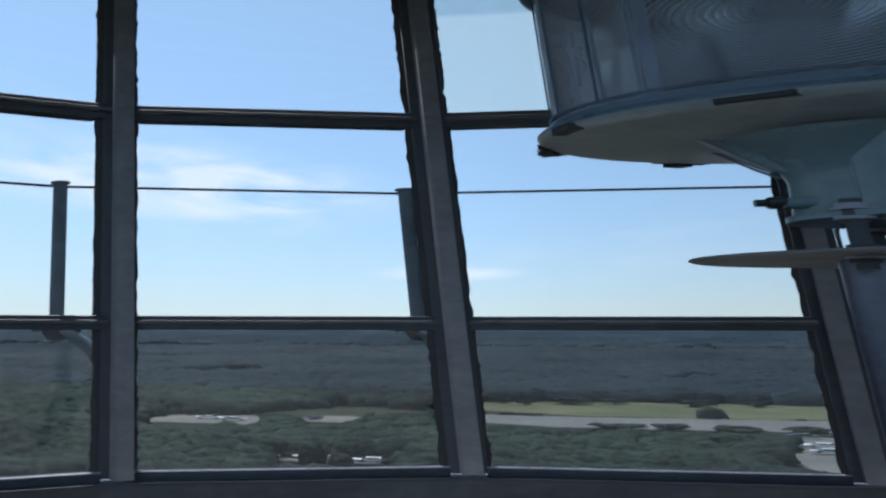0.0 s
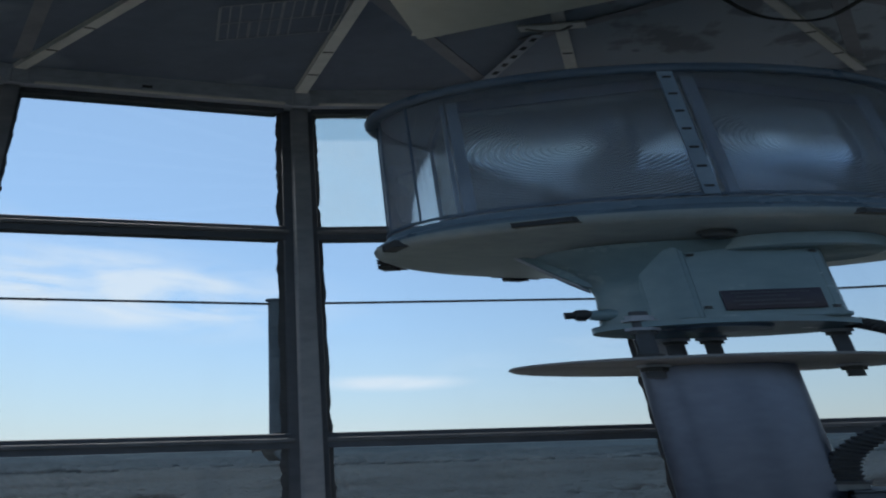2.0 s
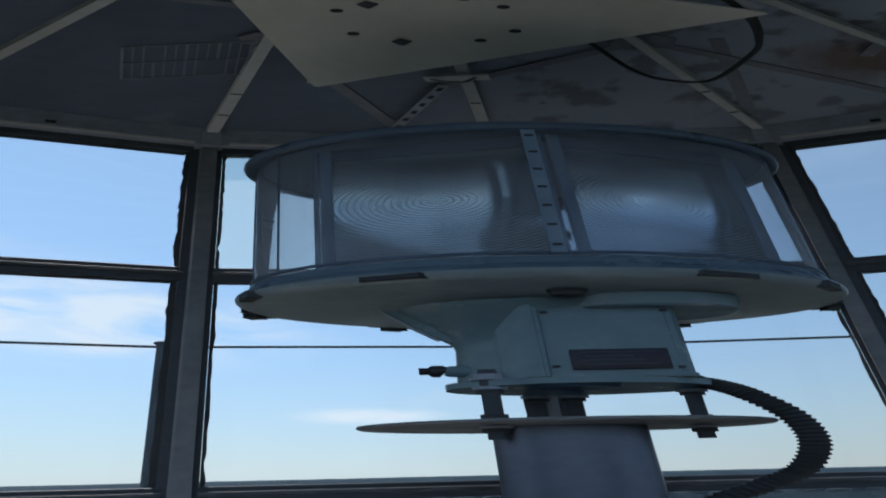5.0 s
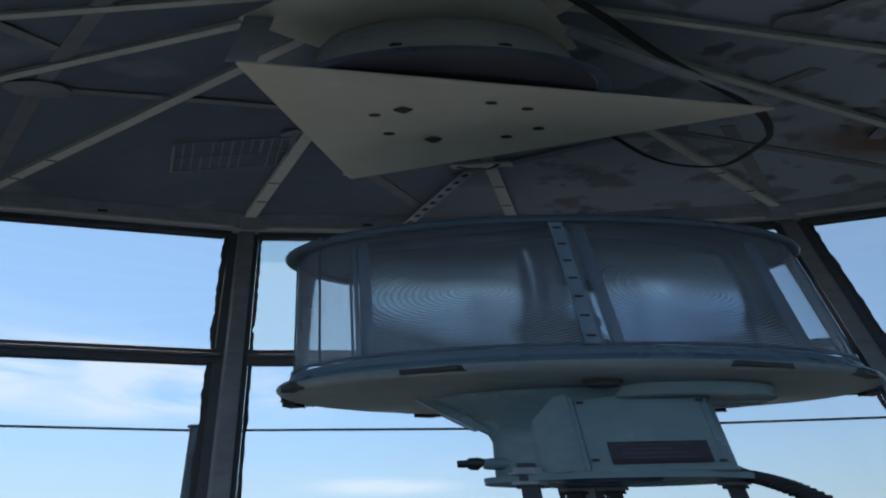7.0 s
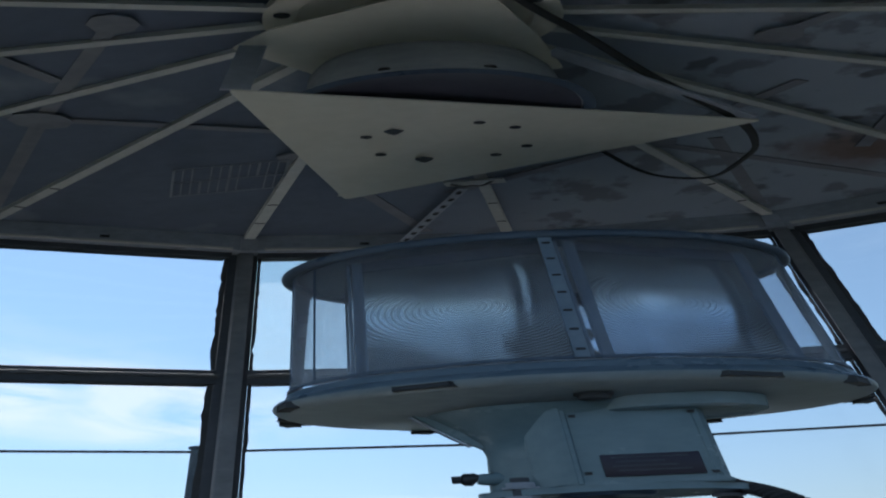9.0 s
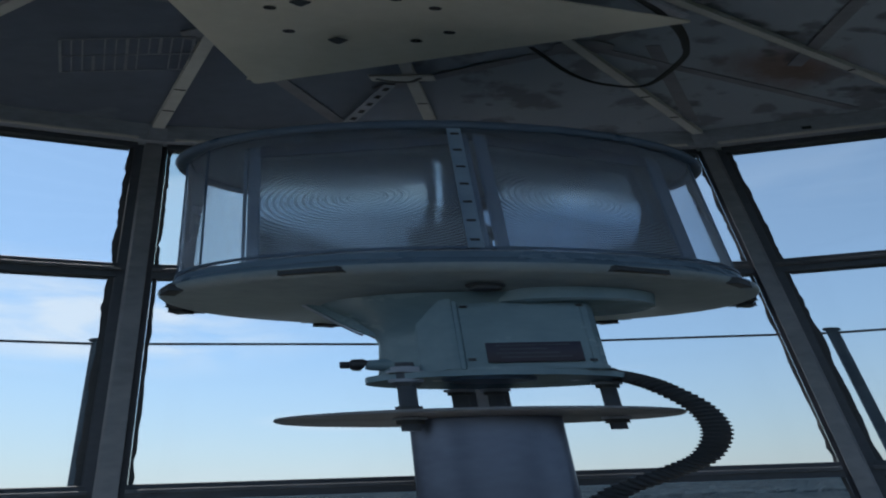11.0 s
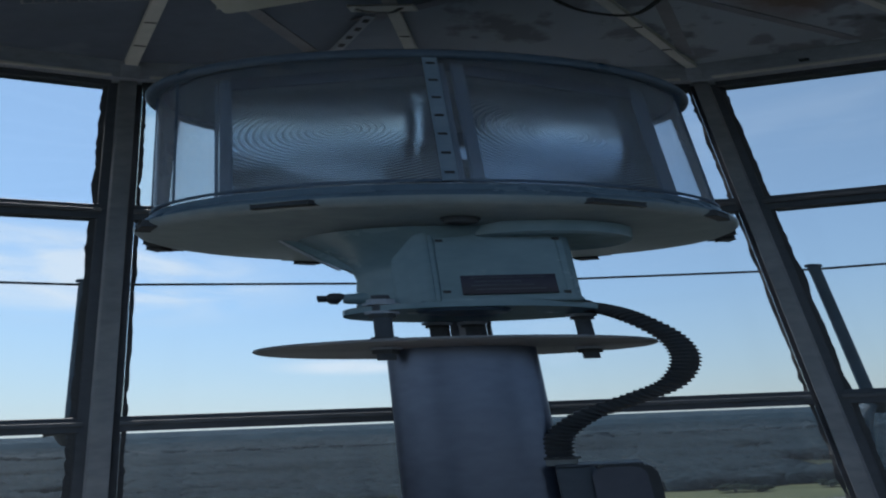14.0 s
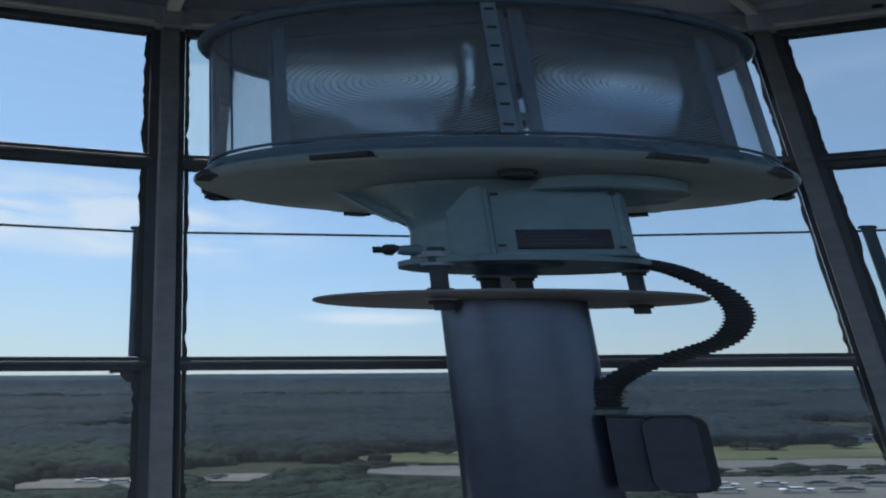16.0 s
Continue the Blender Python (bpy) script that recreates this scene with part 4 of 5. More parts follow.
plate = part("nameplate", box_bm(0.434, 0.532, 1.456, 1.4615, 0.406, 0.468, 0.001), M_LABEL, beacon, "dark plum nameplate with small lettering")
for i in range(4):
    z = 0.459 - 0.0125 * i
    part("lettering_bar", box_bm(0.444 + 0.004 * (i % 2), 0.520 - 0.012 * ((i * 2) % 3), 1.4545, 1.4558, z - 0.002, z + 0.002), M_INK, plate)
gland = part("cable_gland", tube_bm([(0.3, 1.556, 0.428), (0.306, 1.557, 0.428), (0.314, 1.558, 0.428), (0.325, 1.56, 0.428), (0.338, 1.562, 0.428)], 0.02, 16, [0.014, 0.017, 0.018, 0.022, 0.034]), M_BEACON, beacon)
part("gland_cap", join_bm(tube_bm([(0.274, 1.552, 0.429), (0.284, 1.553, 0.429)], 0.011, 8), tube_bm([(0.2842, 1.553, 0.429), (0.287, 1.5535, 0.429), (0.296, 1.555, 0.429), (0.2995, 1.556, 0.428)], 0.018, 16, [0.013, 0.018, 0.019, 0.014])), M_DARK, gland, "black plug")

# levelling studs between beacon and disc
for c in ((0.3485, 1.478), (0.551, 1.60), (0.385, 1.68), (0.425, 1.685)):
    stud = thing("levelling_stud", (*c, 0.225), "zinc threaded levelling stud with nuts through the disc", "stud", "levelling studs")
    part("shank", lathe_bm([(0, 0.216), (0.0095, 0.216), (0.0095, 0.416), (0, 0.416)], c, 16), M_MULL, stud)
    for z, r, h in ((0.2345, 0.0135, 0.012), (0.2475, 0.0165, 0.0065), (0.2675, 0.0175, 0.006), (0.2745, 0.0135, 0.011), (0.3455, 0.0135, 0.010), (0.3565, 0.0175, 0.0085), (0.3845, 0.019, 0.006), (0.3915, 0.0145, 0.011)):
        # wide washers are coloured pale to imitate the light on them
        part("nut", lathe_bm([(0, z), (r, z), (r, z + h), (0, z + h)], c, 6), M_FASCIA if r > 0.0142 else M_DARK, stud, "", 20)

# corrugated conduit from the housing to the box
path = curve_pts([(0.545, 1.585, 0.392), (0.575, 1.55, 0.369), (0.604, 1.52, 0.33), (0.636, 1.51, 0.264), (0.644, 1.505, 0.193), (0.624, 1.51, 0.125), (0.584, 1.525, 0.084), (0.532, 1.54, 0.04), (0.498, 1.55, -0.02), (0.492, 1.555, -0.098)], 26)
conduit = thing("flexible_conduit", (0.49, 1.555, -0.1), "black corrugated flexible conduit looping from beacon to box", "conduit")
part("hose", tube_bm(path, 0.014, 14, [0.0172 if (i // 2) % 2 else 0.0144 for i in range(len(path))]), M_HOSE, conduit, "", None)
for c0, c1 in ((path[0], path[9]), (path[-1], path[-10])):
    part("end_fitting", tube_bm([c0, c0.lerp(c1, 0.6)], 0.019, 12), M_STEEL, conduit, "dull metal end fitting")
    part("locking_ring", tube_bm([c0.lerp(c1, 0.6), c0.lerp(c1, 0.85)], 0.022, 8), M_DARK, conduit)

# control box on the pedestal
boxt = thing("control_box", (0.535, 1.545, -0.33), "dark metal control box with violet-grey door, clamped to a pedestal", "control box")
part("case", box_bm(0.4885, 0.528, 1.50, 1.60, -0.305, -0.1, 0.006), M_MULL, boxt)


def upright_plate(x0, x1, z0, z1, y0, y1, r, bevel):
    """A plate standing across the room, its corners rounded."""
    poly = [(cx + r * 0.5 * math.cos(radians(t)), cz + r * math.sin(radians(t))) for cx, cz, t0 in ((x1 - r * 0.5, z1 - r, 0), (x0 + r * 0.5, z1 - r, 90), (x0 + r * 0.5, z0 + r, 180), (x1 - r * 0.5, z0 + r, 270)) for t in range(t0, t0 + 91, 18)]
    bm = prism_bm(poly, y0, y1, bevel)
    for v in bm.verts:
        v.co = Vector((v.co.x, v.co.z, v.co.y))
    return bm


dr = part("door", upright_plate(0.5245, 0.584, -0.307, -0.098, 1.49, 1.602, 0.03, 0.004), M_DARK, boxt, "rounded black-framed door")
part("door_panel", upright_plate(0.5215, 0.5735, -0.301, -0.104, 1.4865, 1.4915, 0.024, 0.002), M_DOOR, dr, "violet-grey door panel")
part("rain_lip", box_bm(0.4885, 0.572, 1.492, 1.604, -0.0985, -0.0955, 0.001), M_BEAD, dr)

# ---- plates and bell under the roof hub ----
SET, SLIM = Vector((-0.004, -0.006, 0.017)), 1.0
TZ = 1.67
hang = thing("hanging_plate", (0.38, 1.25, TZ), "cream-painted triangular steel plate hung under the roof hub", "plate")
TRI = [(0.163, 0.924), (0.803, 1.234), (0.192, 1.59)]


def rounded(poly, r=0.012, n=4):
    out = []
    for i, p in enumerate(poly):
        p = Vector(p)
        a, b = (Vector(poly[i - 1]) - p).normalized(), (Vector(poly[(i + 1) % len(poly)]) - p).normalized()
        for k in range(n + 1):
            t = k / n
            out.append(tuple((p + a * r) * (1 - t) ** 2 + p * 2 * t * (1 - t) + (p + b * r) * t * t))
    return out


tp = part("plate", prism_bm(rounded(TRI), TZ, TZ + 0.008), M_PLATE, hang)
for c in ((0.289, 1.302), (0.443, 1.342), (0.489, 1.299), (0.438, 1.153), (0.481, 1.19), (0.285, 1.197)):
    # dark disc laid on for the shaded depth of a hole
    part("bolt_hole", lathe_bm([(0, TZ - 0.0025), (0.008, TZ - 0.0025), (0.008, TZ - 0.0005), (0, TZ - 0.0005)], c, 12), M_DARK, tp)
for c in ((0.325, 1.17), (0.344, 1.34)):
    part("cone_bolt", lathe_bm([(0, TZ - 0.024), (0.004, TZ - 0.024), (0.0125, TZ - 0.007), (0.013, TZ - 0.0005), (0, TZ - 0.0005)], c, 4), M_MULL, tp)
part("hanger", beam_bm((0.170, 0.93, TZ + 0.008), (0.180, 0.95, 1.99), 0.006, 0.034, 0.001, up=(1, 0.3, 0)), M_FASCIA, hang, "blue-grey flat hanger")
part("hanger", beam_bm((0.785, 1.225, TZ + 0.008), (0.565, 1.06, 1.99), 0.006, 0.05, 0.001, up=(0, 1, 0)), M_FASCIA, hang, "blue-grey flat hanger")
part("hanger", beam_bm((0.205, 1.575, TZ + 0.008), (0.31, 1.19, 1.99), 0.006, 0.04, 0.001, up=(1, 0, 0)), M_PLATE, hang)
part("upper_plate", prism_bm(rounded([(0.150, 0.955), (0.215, 0.885), (0.488, 0.735), (0.55, 0.98), (0.575, 1.15), (0.285, 1.20)], 0.008), 1.99, 1.998), M_PLATE, hang)
BC = (0.392, 1.095)
bell = thing("vent_bell", (*BC, 1.68), "white enamelled hollow ventilator bell hanging between two plates", "ventilator")
shell_out = [(0.186, 1.692), (0.172, 1.706), (0.167, 1.74), (0.166, 1.82), (0.163, 1.89), (0.153, 1.94), (0.134, 1.97), (0.105, 1.988)]
shell = part("shell", lathe_bm(shell_out + [(r - 0.005, z - 0.002) for r, z in reversed(shell_out)] + shell_out[:1], BC, 64), M_BELL, bell)
part("lip", lathe_bm([(0.183, 1.68), (0.196, 1.68), (0.199, 1.684), (0.197, 1.689), (0.187, 1.6915), (0.183, 1.689), (0.183, 1.68)], BC, 64), M_RIM, bell, "rolled lip")
part("throat", lathe_bm([(0.0, 1.722), (0.06, 1.72), (0.12, 1.712), (0.16, 1.70), (0.181, 1.688), (0.179, 1.686), (0.158, 1.697), (0.12, 1.708), (0.06, 1.716), (0.0, 1.718)], BC, 64), M_DOOR, bell, "dished dark plate closing the bell")
for an in (200, 255, 300, 345):
    part("bell_screw", lathe_bm([(0, 1.7465), (0.009, 1.7465), (0.009, 1.757), (0, 1.757)], (BC[0] + 0.164 * math.cos(radians(an)), BC[1] + 0.164 * math.sin(radians(an))), 8), M_DARK, shell)
hub = solid("roof_hub", lathe_bm([(0, 2.115), (0.155, 2.115), (0.16, 2.095), (0.192, 2.095), (0.2, 2.1), (0.2, 2.165), (0.17, 2.18), (0, 2.18)], (0.395, 0.945), 48), M_PLATE, (0.45, 0.95, 2.1), "cream steel hub ring where the roof ribs meet", "roof hub", "", "structure", 35)

for an in (200, 235, 270, 305, 340):
    hx, hy = 0.395 + 0.176 * math.cos(radians(an)), 0.945 + 0.176 * math.sin(radians(an))
    part("hub_bolt", lathe_bm([(0, 2.088), (0.011, 2.088), (0.012, 2.0945), (0, 2.0945)], (hx, hy), 8), M_DARK, hub)

# power cable from the hub along the right hanger, looping under the plate
cable = curve_pts([(0.495, 0.70, 2.10), (0.54, 0.86, 2.055), (0.612, 1.0, 1.985), (0.668, 1.10, 1.88), (0.722, 1.17, 1.775), (0.763, 1.22, 1.705), (0.787, 1.285, 1.692), (0.80, 1.36, 1.685), (0.803, 1.46, 1.705), (0.765, 1.66, 1.752), (0.70, 1.67, 1.765), (0.65, 1.63, 1.795), (0.60, 1.57, 1.90)], 10)
solid("power_cable", tube_bm(cable, 0.011, 10, [0.009 if k < 55 else max(0.005, 0.009 - 0.0002 * (k - 55)) for k in range(len(cable))]), M_HOSE, (0.6, 1.02, 2.08), "thick black cable looping below the hanging plate", "cable")

# ---- gallery railing outside ----
SET = Vector((0.012, -0.011, 0.007))
def post_at(k):
    a = radians(FIRST + 23.4 * k)
    return Vector((HUB.x + 1.42 * math.cos(a), HUB.y + 1.42 * math.sin(a), 0))


for k in range(-3, 4):
    b = post_at(k)
    i0 = ring(k, 1.345, 0)
    post = thing("gallery_post", (b.x, b.y, 0.0), "weathered tubular rail post on a curved bracket outside the glass", "rail post", "gallery posts")
    part("post", lathe_bm([(0, 0.05), (0.0112, 0.05), (0.0112, 0.688), (0, 0.688)], (b.x, b.y), 14), M_POST, post)
    part("cap", lathe_bm([(0, 0.6882), (0.0142, 0.6882), (0.016, 0.694), (0.0142, 0.702), (0, 0.706)], (b.x, b.y), 14), M_POST, post)
    part("bracket", tube_bm(curve_pts([(b.x, b.y, 0.06), (b.x, b.y, 0.02), b + (i0 - b) * 0.4 + Vector((0, 0, -0.02)), b + (i0 - b) * 0.8 + Vector((0, 0, -0.09)), i0 + Vector((0, 0, -0.16))], 6), 0.0145, 10), M_POST, post)
    part("base_fitting", join_bm(lathe_bm([(0, -0.035), (0.012, -0.035), (0.02, -0.01), (0.024, 0.02), (0.024, 0.048), (0, 0.0495)], (b.x, b.y), 12), beam_bm(b + Vector((-0.034, 0, 0.012)), b + Vector((0.034, 0, 0.012)), 0.014, 0.014, 0.003)), M_DARK, post, "dark clamp fitting")
    nb = post_at(k + 1)
    if k < 3:
        solid("gallery_wire", beam_bm(b + Vector((0, 0, 0.676)), nb + Vector((0, 0, 0.676)), 0.007, 0.010), M_DARK, b + Vector((0, 0, 0.676)), "thin dark top rail of the gallery between two posts", "rail", "gallery rails")

# ---- the land below ----
SET = Vector((0, 0, 0))
GZ = -38.0
rng = np.random.default_rng(7)


def flat(poly, z):
    bm = bmesh.new()
    bm.faces.new([bm.verts.new((x, y, z)) for x, y in poly])
    return bm


solid("ground", flat([(-1500, -300), (1500, -300), (1500, 4600), (-1500, 4600)], GZ), M_GROUND, (0, 200, GZ), "dark woodland ground reaching to the horizon", "ground", "", "structure")
CLEAR = [("grass_field", [(-42, 246), (-36, 258), (-24, 270), (-8, 276), (20, 278), (46, 284), (72, 280), (72, 250), (38, 238), (3, 231), (-14, 228), (-30, 236)], M_GRASS, "pale mown grass field beside the road", "field"),
         ("road", [(-34, 214), (-28, 224), (-14, 226), (3, 229), (38, 236), (75, 246), (75, 222), (38, 212), (3, 203), (-16, 201), (-26, 206)], M_ROAD, "sun-bleached asphalt road beside the field", "road"),
         ("parking_lot", [(6, 160), (8, 186), (10, 197), (20, 197), (38, 199), (75, 206), (75, 150), (10, 150)], M_ROAD, "pale asphalt car park with parked cars", "car park"),
         ("gravel_lot", [(-70, 184), (-68, 201), (-58, 205), (-52, 200), (-53, 186)], M_SAND, "pale gravel lot among the trees", "lot"),
         ("gravel_lot", [(-50, 196), (-49, 208), (-44, 210), (-41, 205), (-42, 194)], M_SAND, "pale gravel lot with a few parked cars", "lot"),
         ("gravel_lot", [(-96, 154), (-94, 160), (-79, 160), (-78, 155)], M_SAND, "narrow pale gravel strip among the trees", "lot"),
         ("clearing", [(-39, 137), (-38, 144), (-25, 144), (-24, 138)], M_SAND, "small pale clearing among the trees", "lot")]


def ragged(poly, step=3.0, amp=1.1):
    """The outline of open ground, uneven where scrub grows into it."""
    out = []
    for i in range(len(poly)):
        p, q = Vector(poly[i]), Vector(poly[(i + 1) % len(poly)])
        n = max(1, int((q - p).length / step))
        for k in range(n):
            v = p.lerp(q, k / n)
            out.append((v.x + amp * noise.noise(Vector((v.x * 0.4, v.y * 0.4, 1))), v.y + 1.8 * amp * noise.noise(Vector((v.x * 0.4, v.y * 0.4, 9)))))
    return out


for i, (nm, poly, mt, lab, cat) in enumerate(CLEAR):
    solid(nm, flat(ragged(poly), GZ + 0.15 + 0.1 * i), mt, (poly[0][0], poly[0][1], GZ), lab, cat, "", "structure")


def inside(x, y, poly):
    hit = False
    for i in range(len(poly)):
        (x0, y0), (x1, y1) = poly[i - 1], poly[i]
        if (y0 > y) != (y1 > y) and x < (x1 - x0) * (y - y0) / (y1 - y0) + x0:
            hit = not hit
    return hit


def blob_template(seed, sub):
    bm = bmesh.new()
    bmesh.ops.create_icosphere(bm, subdivisions=sub, radius=1)
    for v in bm.verts:
        v.co *= 1 + 0.45 * noise.noise(v.co * 1.9 + Vector((seed * 7.1, 0, 0))) + 0.26 * noise.noise(v.co * 4.5 + Vector((0, seed * 3.3, 0))) + (0.2 * noise.noise(v.co * 9 + Vector((seed * 5.1, 2, 0))) if sub == 2 else 0)
    bmesh.ops.delete(bm, geom=[f for f in bm.faces if f.calc_center_median().z < -0.35], context="FACES")
    bm.verts.index_update()
    vs, fs = np.array([v.co[:] for v in bm.verts]), np.array([[v.index for v in f.verts] for f in bm.faces])
    bm.free()
    return vs, fs


TEMPL = {s: [blob_template(i, s) for i in range(6)] for s in (1, 2)}
G3 = np.array(STRETCH)


def crowns(places, sub):
    """Tree crowns as lumpy clumps in one mesh: (x, y, radius, height)."""
    V, F, base = [], [], 0
    for x, y, r, h in places:
        vs, fs = TEMPL[sub][int(rng.integers(6))]
        a = rng.uniform(0, 6.28)
        c, s = math.cos(a), math.sin(a)
        p = vs @ np.array([[c, s, 0], [-s, c, 0], [0, 0, 1]]) * (r, r, h * 0.64) + (x, y, GZ + h * 0.36)
        V.append(p @ G3.T + np.array(DECK))
        F.append(fs + base)
        base += len(vs)
    me = bpy.data.meshes.new("woods")
    V, F = np.concatenate(V), np.concatenate(F)
    me.from_pydata(V.tolist(), [], F.tolist())
    me.shade_smooth()
    me.update()
    return me


def scatter(y0, y1, gap, r0, r1, h0, h1, sub, name, label, material):
    out, y = [], y0
    while y < y1:
        left, right = 0.5 * y + 22, 0.27 * y + 22
        n = int((left + right) / gap)
        for i in range(n):
            x, yy = -left + gap * (i + rng.uniform(0, 1)), y + rng.uniform(-0.6, 0.6) * gap
            if noise.noise(Vector((x * 0.03, yy * 0.012, 5))) < -0.42:
                continue
            h = rng.uniform(h0, h1)
            far_y = yy * GZ / (GZ + h)
            if any(inside(x * f, yy * f, c[1]) for c in CLEAR for f in (1 + (far_y / yy - 1) * q for q in (0.0, 0.25, 0.5, 0.75, 1.0))) and rng.uniform() < (0.985 if yy < 300 else 0.0) or any(inside(x, yy, c[1]) for c in CLEAR):
                continue
            out.append((x, yy, rng.uniform(r0, r1), h))
        y += gap * 0.9
    ob = new(name, crowns(out, sub))
    ob.data.materials.append(material)
    return tagged(ob, label, "woodland", "", "stuff")


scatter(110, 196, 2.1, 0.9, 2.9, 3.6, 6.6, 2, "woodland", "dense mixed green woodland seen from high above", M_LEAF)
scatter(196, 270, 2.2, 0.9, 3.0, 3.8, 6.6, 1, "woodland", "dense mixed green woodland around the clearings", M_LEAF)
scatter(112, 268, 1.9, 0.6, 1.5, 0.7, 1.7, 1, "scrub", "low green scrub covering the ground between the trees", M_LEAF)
scatter(268, 900, 3.6, 2.0, 5.2, 5.6, 8.0, 1, "far_woodland", "blue-green woodland, tinted for haze, stretching to the horizon", M_FAR)
scatter(900, 1750, 11, 5, 10, 9, 15, 1, "far_woodland", "blue-green woodland, tinted for haze, at the horizon", M_HAZY)


# a long wooded rise behind them, even along its top, its height fitted to the camera's view
ridge = bmesh.new()
rows_ = []
for x in range(-1500, 1201, 12):
    top = 47 + 2.2 * noise.noise(Vector((x * 0.004, 0, 3))) + 0.9 * noise.noise(Vector((x * 0.06, 0, 8)))
    rows_.append([ridge.verts.new((x, y, GZ + z)) for y, z in ((1740, 0), (1790, top * 0.6), (1870, top * 0.88), (2000, top), (2300, top * 0.7), (2500, 0))])
for r0_, r1_ in zip(rows_, rows_[1:]):
    for m_ in range(5):
        ridge.faces.new((r0_[m_], r1_[m_], r1_[m_ + 1], r0_[m_ + 1]))
solid("wooded_ridge", ridge, M_RISE, (0, 1740, GZ), "haze-tinted wooded rise along the horizon", "ridge", "", "structure")


# ---- single trees, cars and a low building on the open ground ----
def tree(x, y, r, h, name="tree", label="round-crowned tree standing on the open grass", group="field trees"):
    tr = thing(name, (x, y, GZ), label, "tree", group)
    part("trunk", tube_bm([(x, y, GZ), (x + 0.1, y, GZ + h * 0.3), (x, y, GZ + h * 0.6)], 0.3, 7, [0.35, 0.26, 0.15]), M_BARK, tr)
    V, F, base = [], [], 0
    for i in range(34):
        a, e = rng.uniform(0, 6.28), rng.uniform(-1.0, 1.0)
        q = rng.uniform(0.25, 0.8)
        cx, cy, cz = x + r * q * math.cos(a), y + r * q * math.sin(a), GZ + h * 0.48 + e * h * 0.36 * (1.15 - q)
        vs, fs = TEMPL[1][int(rng.integers(6))]
        V.append(vs * (r * rng.uniform(0.25, 0.42), r * 0.34, h * rng.uniform(0.1, 0.17)) + (cx, cy, cz))
        F.append(fs + base)
        base += len(vs)
    me = bpy.data.meshes.new("crown")
    me.from_pydata((np.concatenate(V) @ G3.T + np.array(DECK) - np.array(at((x, y, GZ)))).tolist(), [], np.concatenate(F).tolist())
    me.materials.append(M_LEAF)
    new("crown", me).parent = tr
    return tr


for x, y, r, h in ((-37, 255, 1.7, 3.6), (-29, 259, 1.7, 4.2), (-25, 255, 1.7, 4.0), (-18.5, 262, 3.4, 4.4), (-12, 266, 2.4, 4.0), (0.5, 262, 2.6, 4.4), (9, 266, 1.9, 4.4), (22, 264, 3.2, 4.6), (26, 262, 2.4, 4), (38, 266, 2.6, 5), (48, 262, 2.2, 5), (-9, 201, 3.6, 3.0), (-3, 203, 2.6, 3.2), (4, 203, 3.2, 2.8), (12, 204, 2.8, 3.0), (19, 205, 3.4, 2.6), (27, 206, 2.6, 3.2), (34, 208, 3.2, 2.8), (43, 211, 3.0, 3.0)):
    tree(x, y, r, h)

PAINT = [surface("car_paint_" + n, c, tuple(v * 1.15 for v in c), 0.25, grain=3, stain=1, bump=0.0) for n, c in (("white", (0.62, 0.62, 0.62)), ("silver", (0.35, 0.36, 0.38)), ("dark", (0.03, 0.035, 0.04)), ("red", (0.25, 0.03, 0.03)))]
M_GLASSY = surface("dark_car_glass", (0.015, 0.018, 0.02), (0.03, 0.033, 0.036), 0.12)


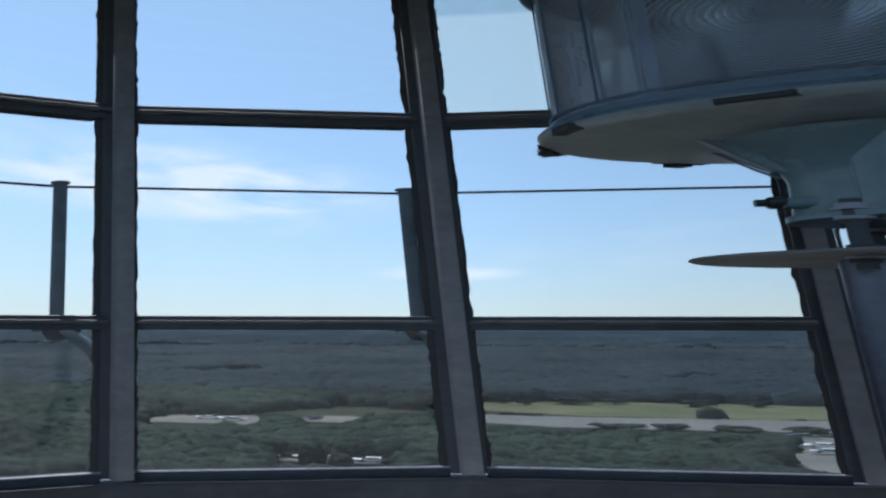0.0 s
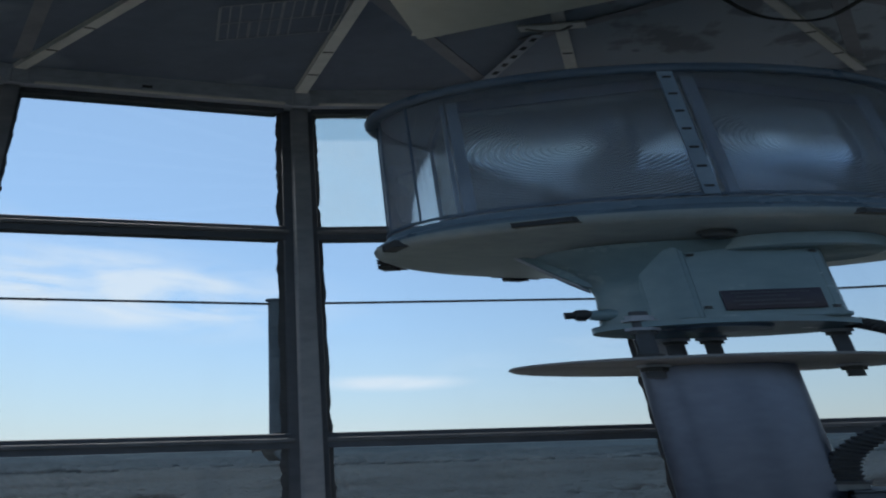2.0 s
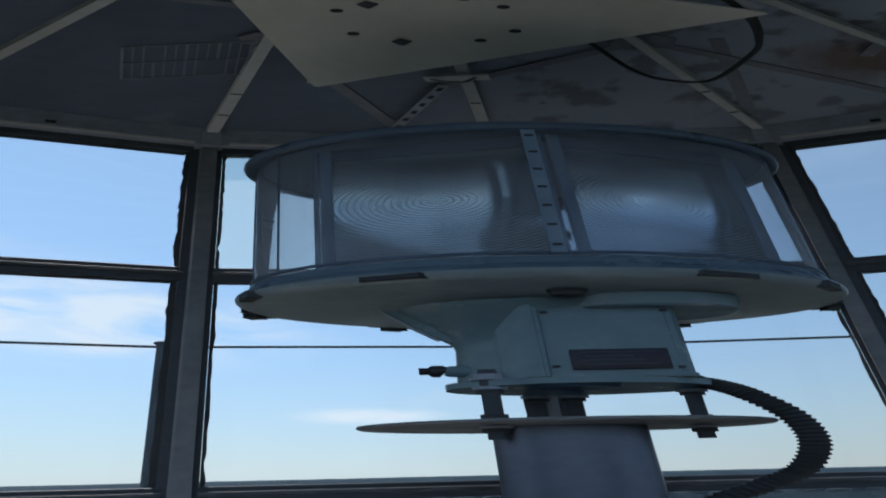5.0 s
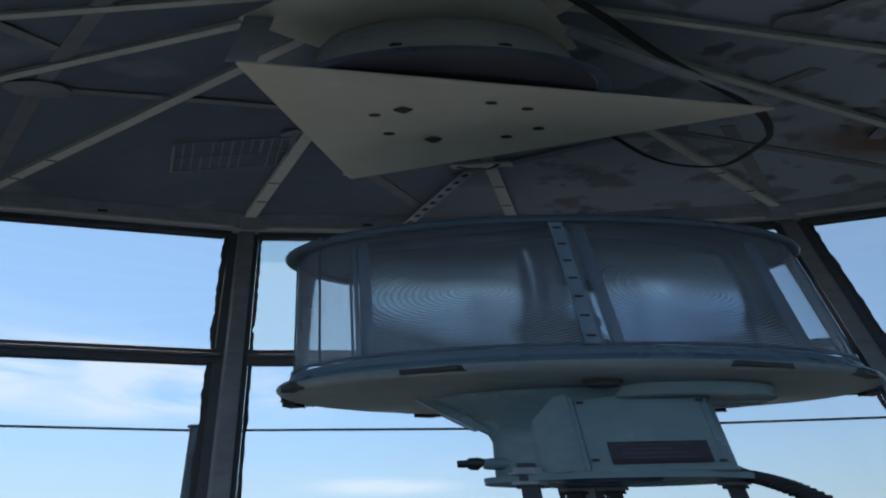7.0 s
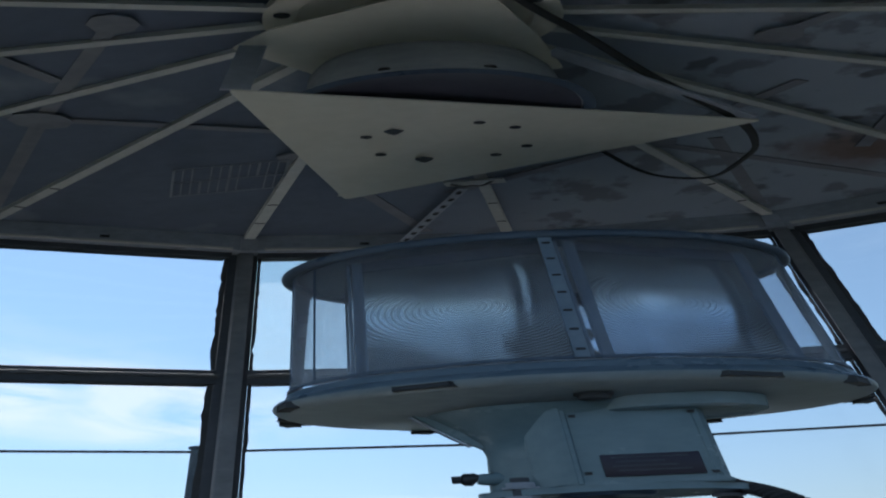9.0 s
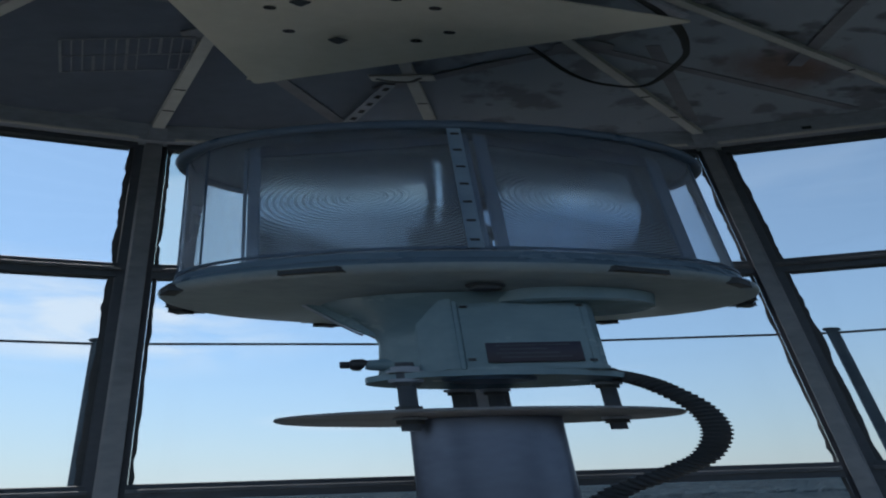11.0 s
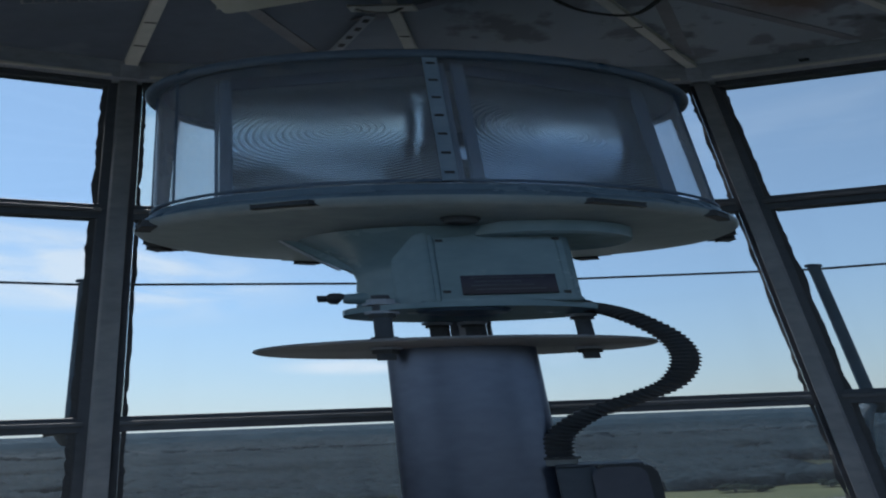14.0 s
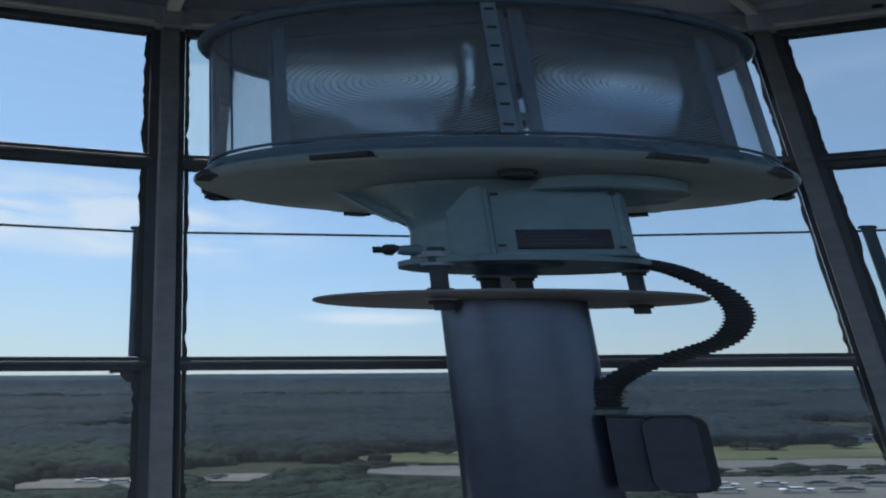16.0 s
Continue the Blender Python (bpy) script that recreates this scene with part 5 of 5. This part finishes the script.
def car(x, y, ang, paint, colour, group):
    c = thing("car", (x, y, GZ + 0.6), "%s car parked on the pale asphalt" % colour, "car", group)
    ca, sa = math.cos(radians(ang)), math.sin(radians(ang))

    def put(bm):
        for v in bm.verts:
            p = v.co.copy()
            p *= 0.82
            v.co = Vector((x + p.x * ca - p.y * sa, y + p.x * sa + p.y * ca, GZ + 0.85 + p.z))
        return bm
    body = box_bm(-2.2, 2.2, -0.88, 0.88, 0.3, 0.85, 0.16)
    part("body", put(body), paint, c)
    cab = box_bm(-1.35, 1.2, -0.78, 0.78, 0.83, 1.4, 0.12)
    for v in cab.verts:
        if v.co.z > 1.1:
            v.co.x *= 0.72
            v.co.y *= 0.86
    cb = part("cabin", put(cab), M_GLASSY, c, "dark glazed cabin")
    part("roof_panel", put(box_bm(-0.9, 0.82, -0.66, 0.66, 1.385, 1.43, 0.02)), paint, cb)
    for wx in (-1.35, 1.35):
        for wy in (-0.8, 0.8):
            part("wheel", put(tube_bm([(wx, wy - 0.1, 0.32), (wx, wy + 0.1, 0.32)], 0.32, 10)), M_DARK, c)
    return c


car_spots = [(11 + 5.6 * i + rng.uniform(-0.5, 0.5), 180 + rng.uniform(-1, 1), 4 + rng.uniform(-8, 8)) for i in range(9)] + [(12 + 5.9 * i + rng.uniform(-0.6, 0.6), 171, rng.uniform(-6, 6)) for i in range(7)] + [(10.5, 194, 6), (27.5, 188, 4)]
for i, (x, y, a) in enumerate(car_spots):
    k = (0, 1, 2, 2, 1, 0, 3, 2, 2, 1, 0, 2, 1, 0)[i % 14]
    car(x, y, a, PAINT[k], ("white", "silver", "dark", "red")[k], "parked cars")
for x, y, a, k in ((-60, 194, 5, 0), (-56, 192, 8, 1), (-47, 200, 80, 2), (-38.2, 140, 10, 0), (-36, 141.5, 15, 2), (-33.5, 141, 4, 0), (-31, 140, 12, 1), (-27.5, 140, 8, 0), (-25, 139, 5, 1)):
    car(x, y, a, PAINT[k], ("white", "silver", "dark")[k], "cars on the gravel lots")


def low_building(x0, x1, y0, roof_mat, label):
    b = thing("low_building", ((x0 + x1) / 2, y0, GZ), label, "building", "low buildings")
    part("wall", box_bm(x0, x1, y0, y0 + 7, GZ, GZ + 3.2), M_BOX, b)
    part("roof", prism_bm([(x0 - 0.6, y0 - 0.6), (x1 + 0.6, y0 - 0.6), (x1 + 0.6, y0 + 7.6), (x0 - 0.6, y0 + 7.6)], GZ + 3.2, GZ + 3.7), roof_mat, b)
    n = int((x1 - x0) / 2.6)
    for i in range(n):
        x = x0 + (x1 - x0) * (i + 0.5) / n
        part("window", box_bm(x - 0.7, x + 0.7, y0 - 0.1, y0 - 0.02, GZ + 1.1, GZ + 2.3), M_GLASSY, b)


low_building(12, 25, 284, M_ROOF, "long low brown-roofed building beyond the field")
low_building(33, 47, 288, M_ROAD, "long low grey-roofed building beyond the field")
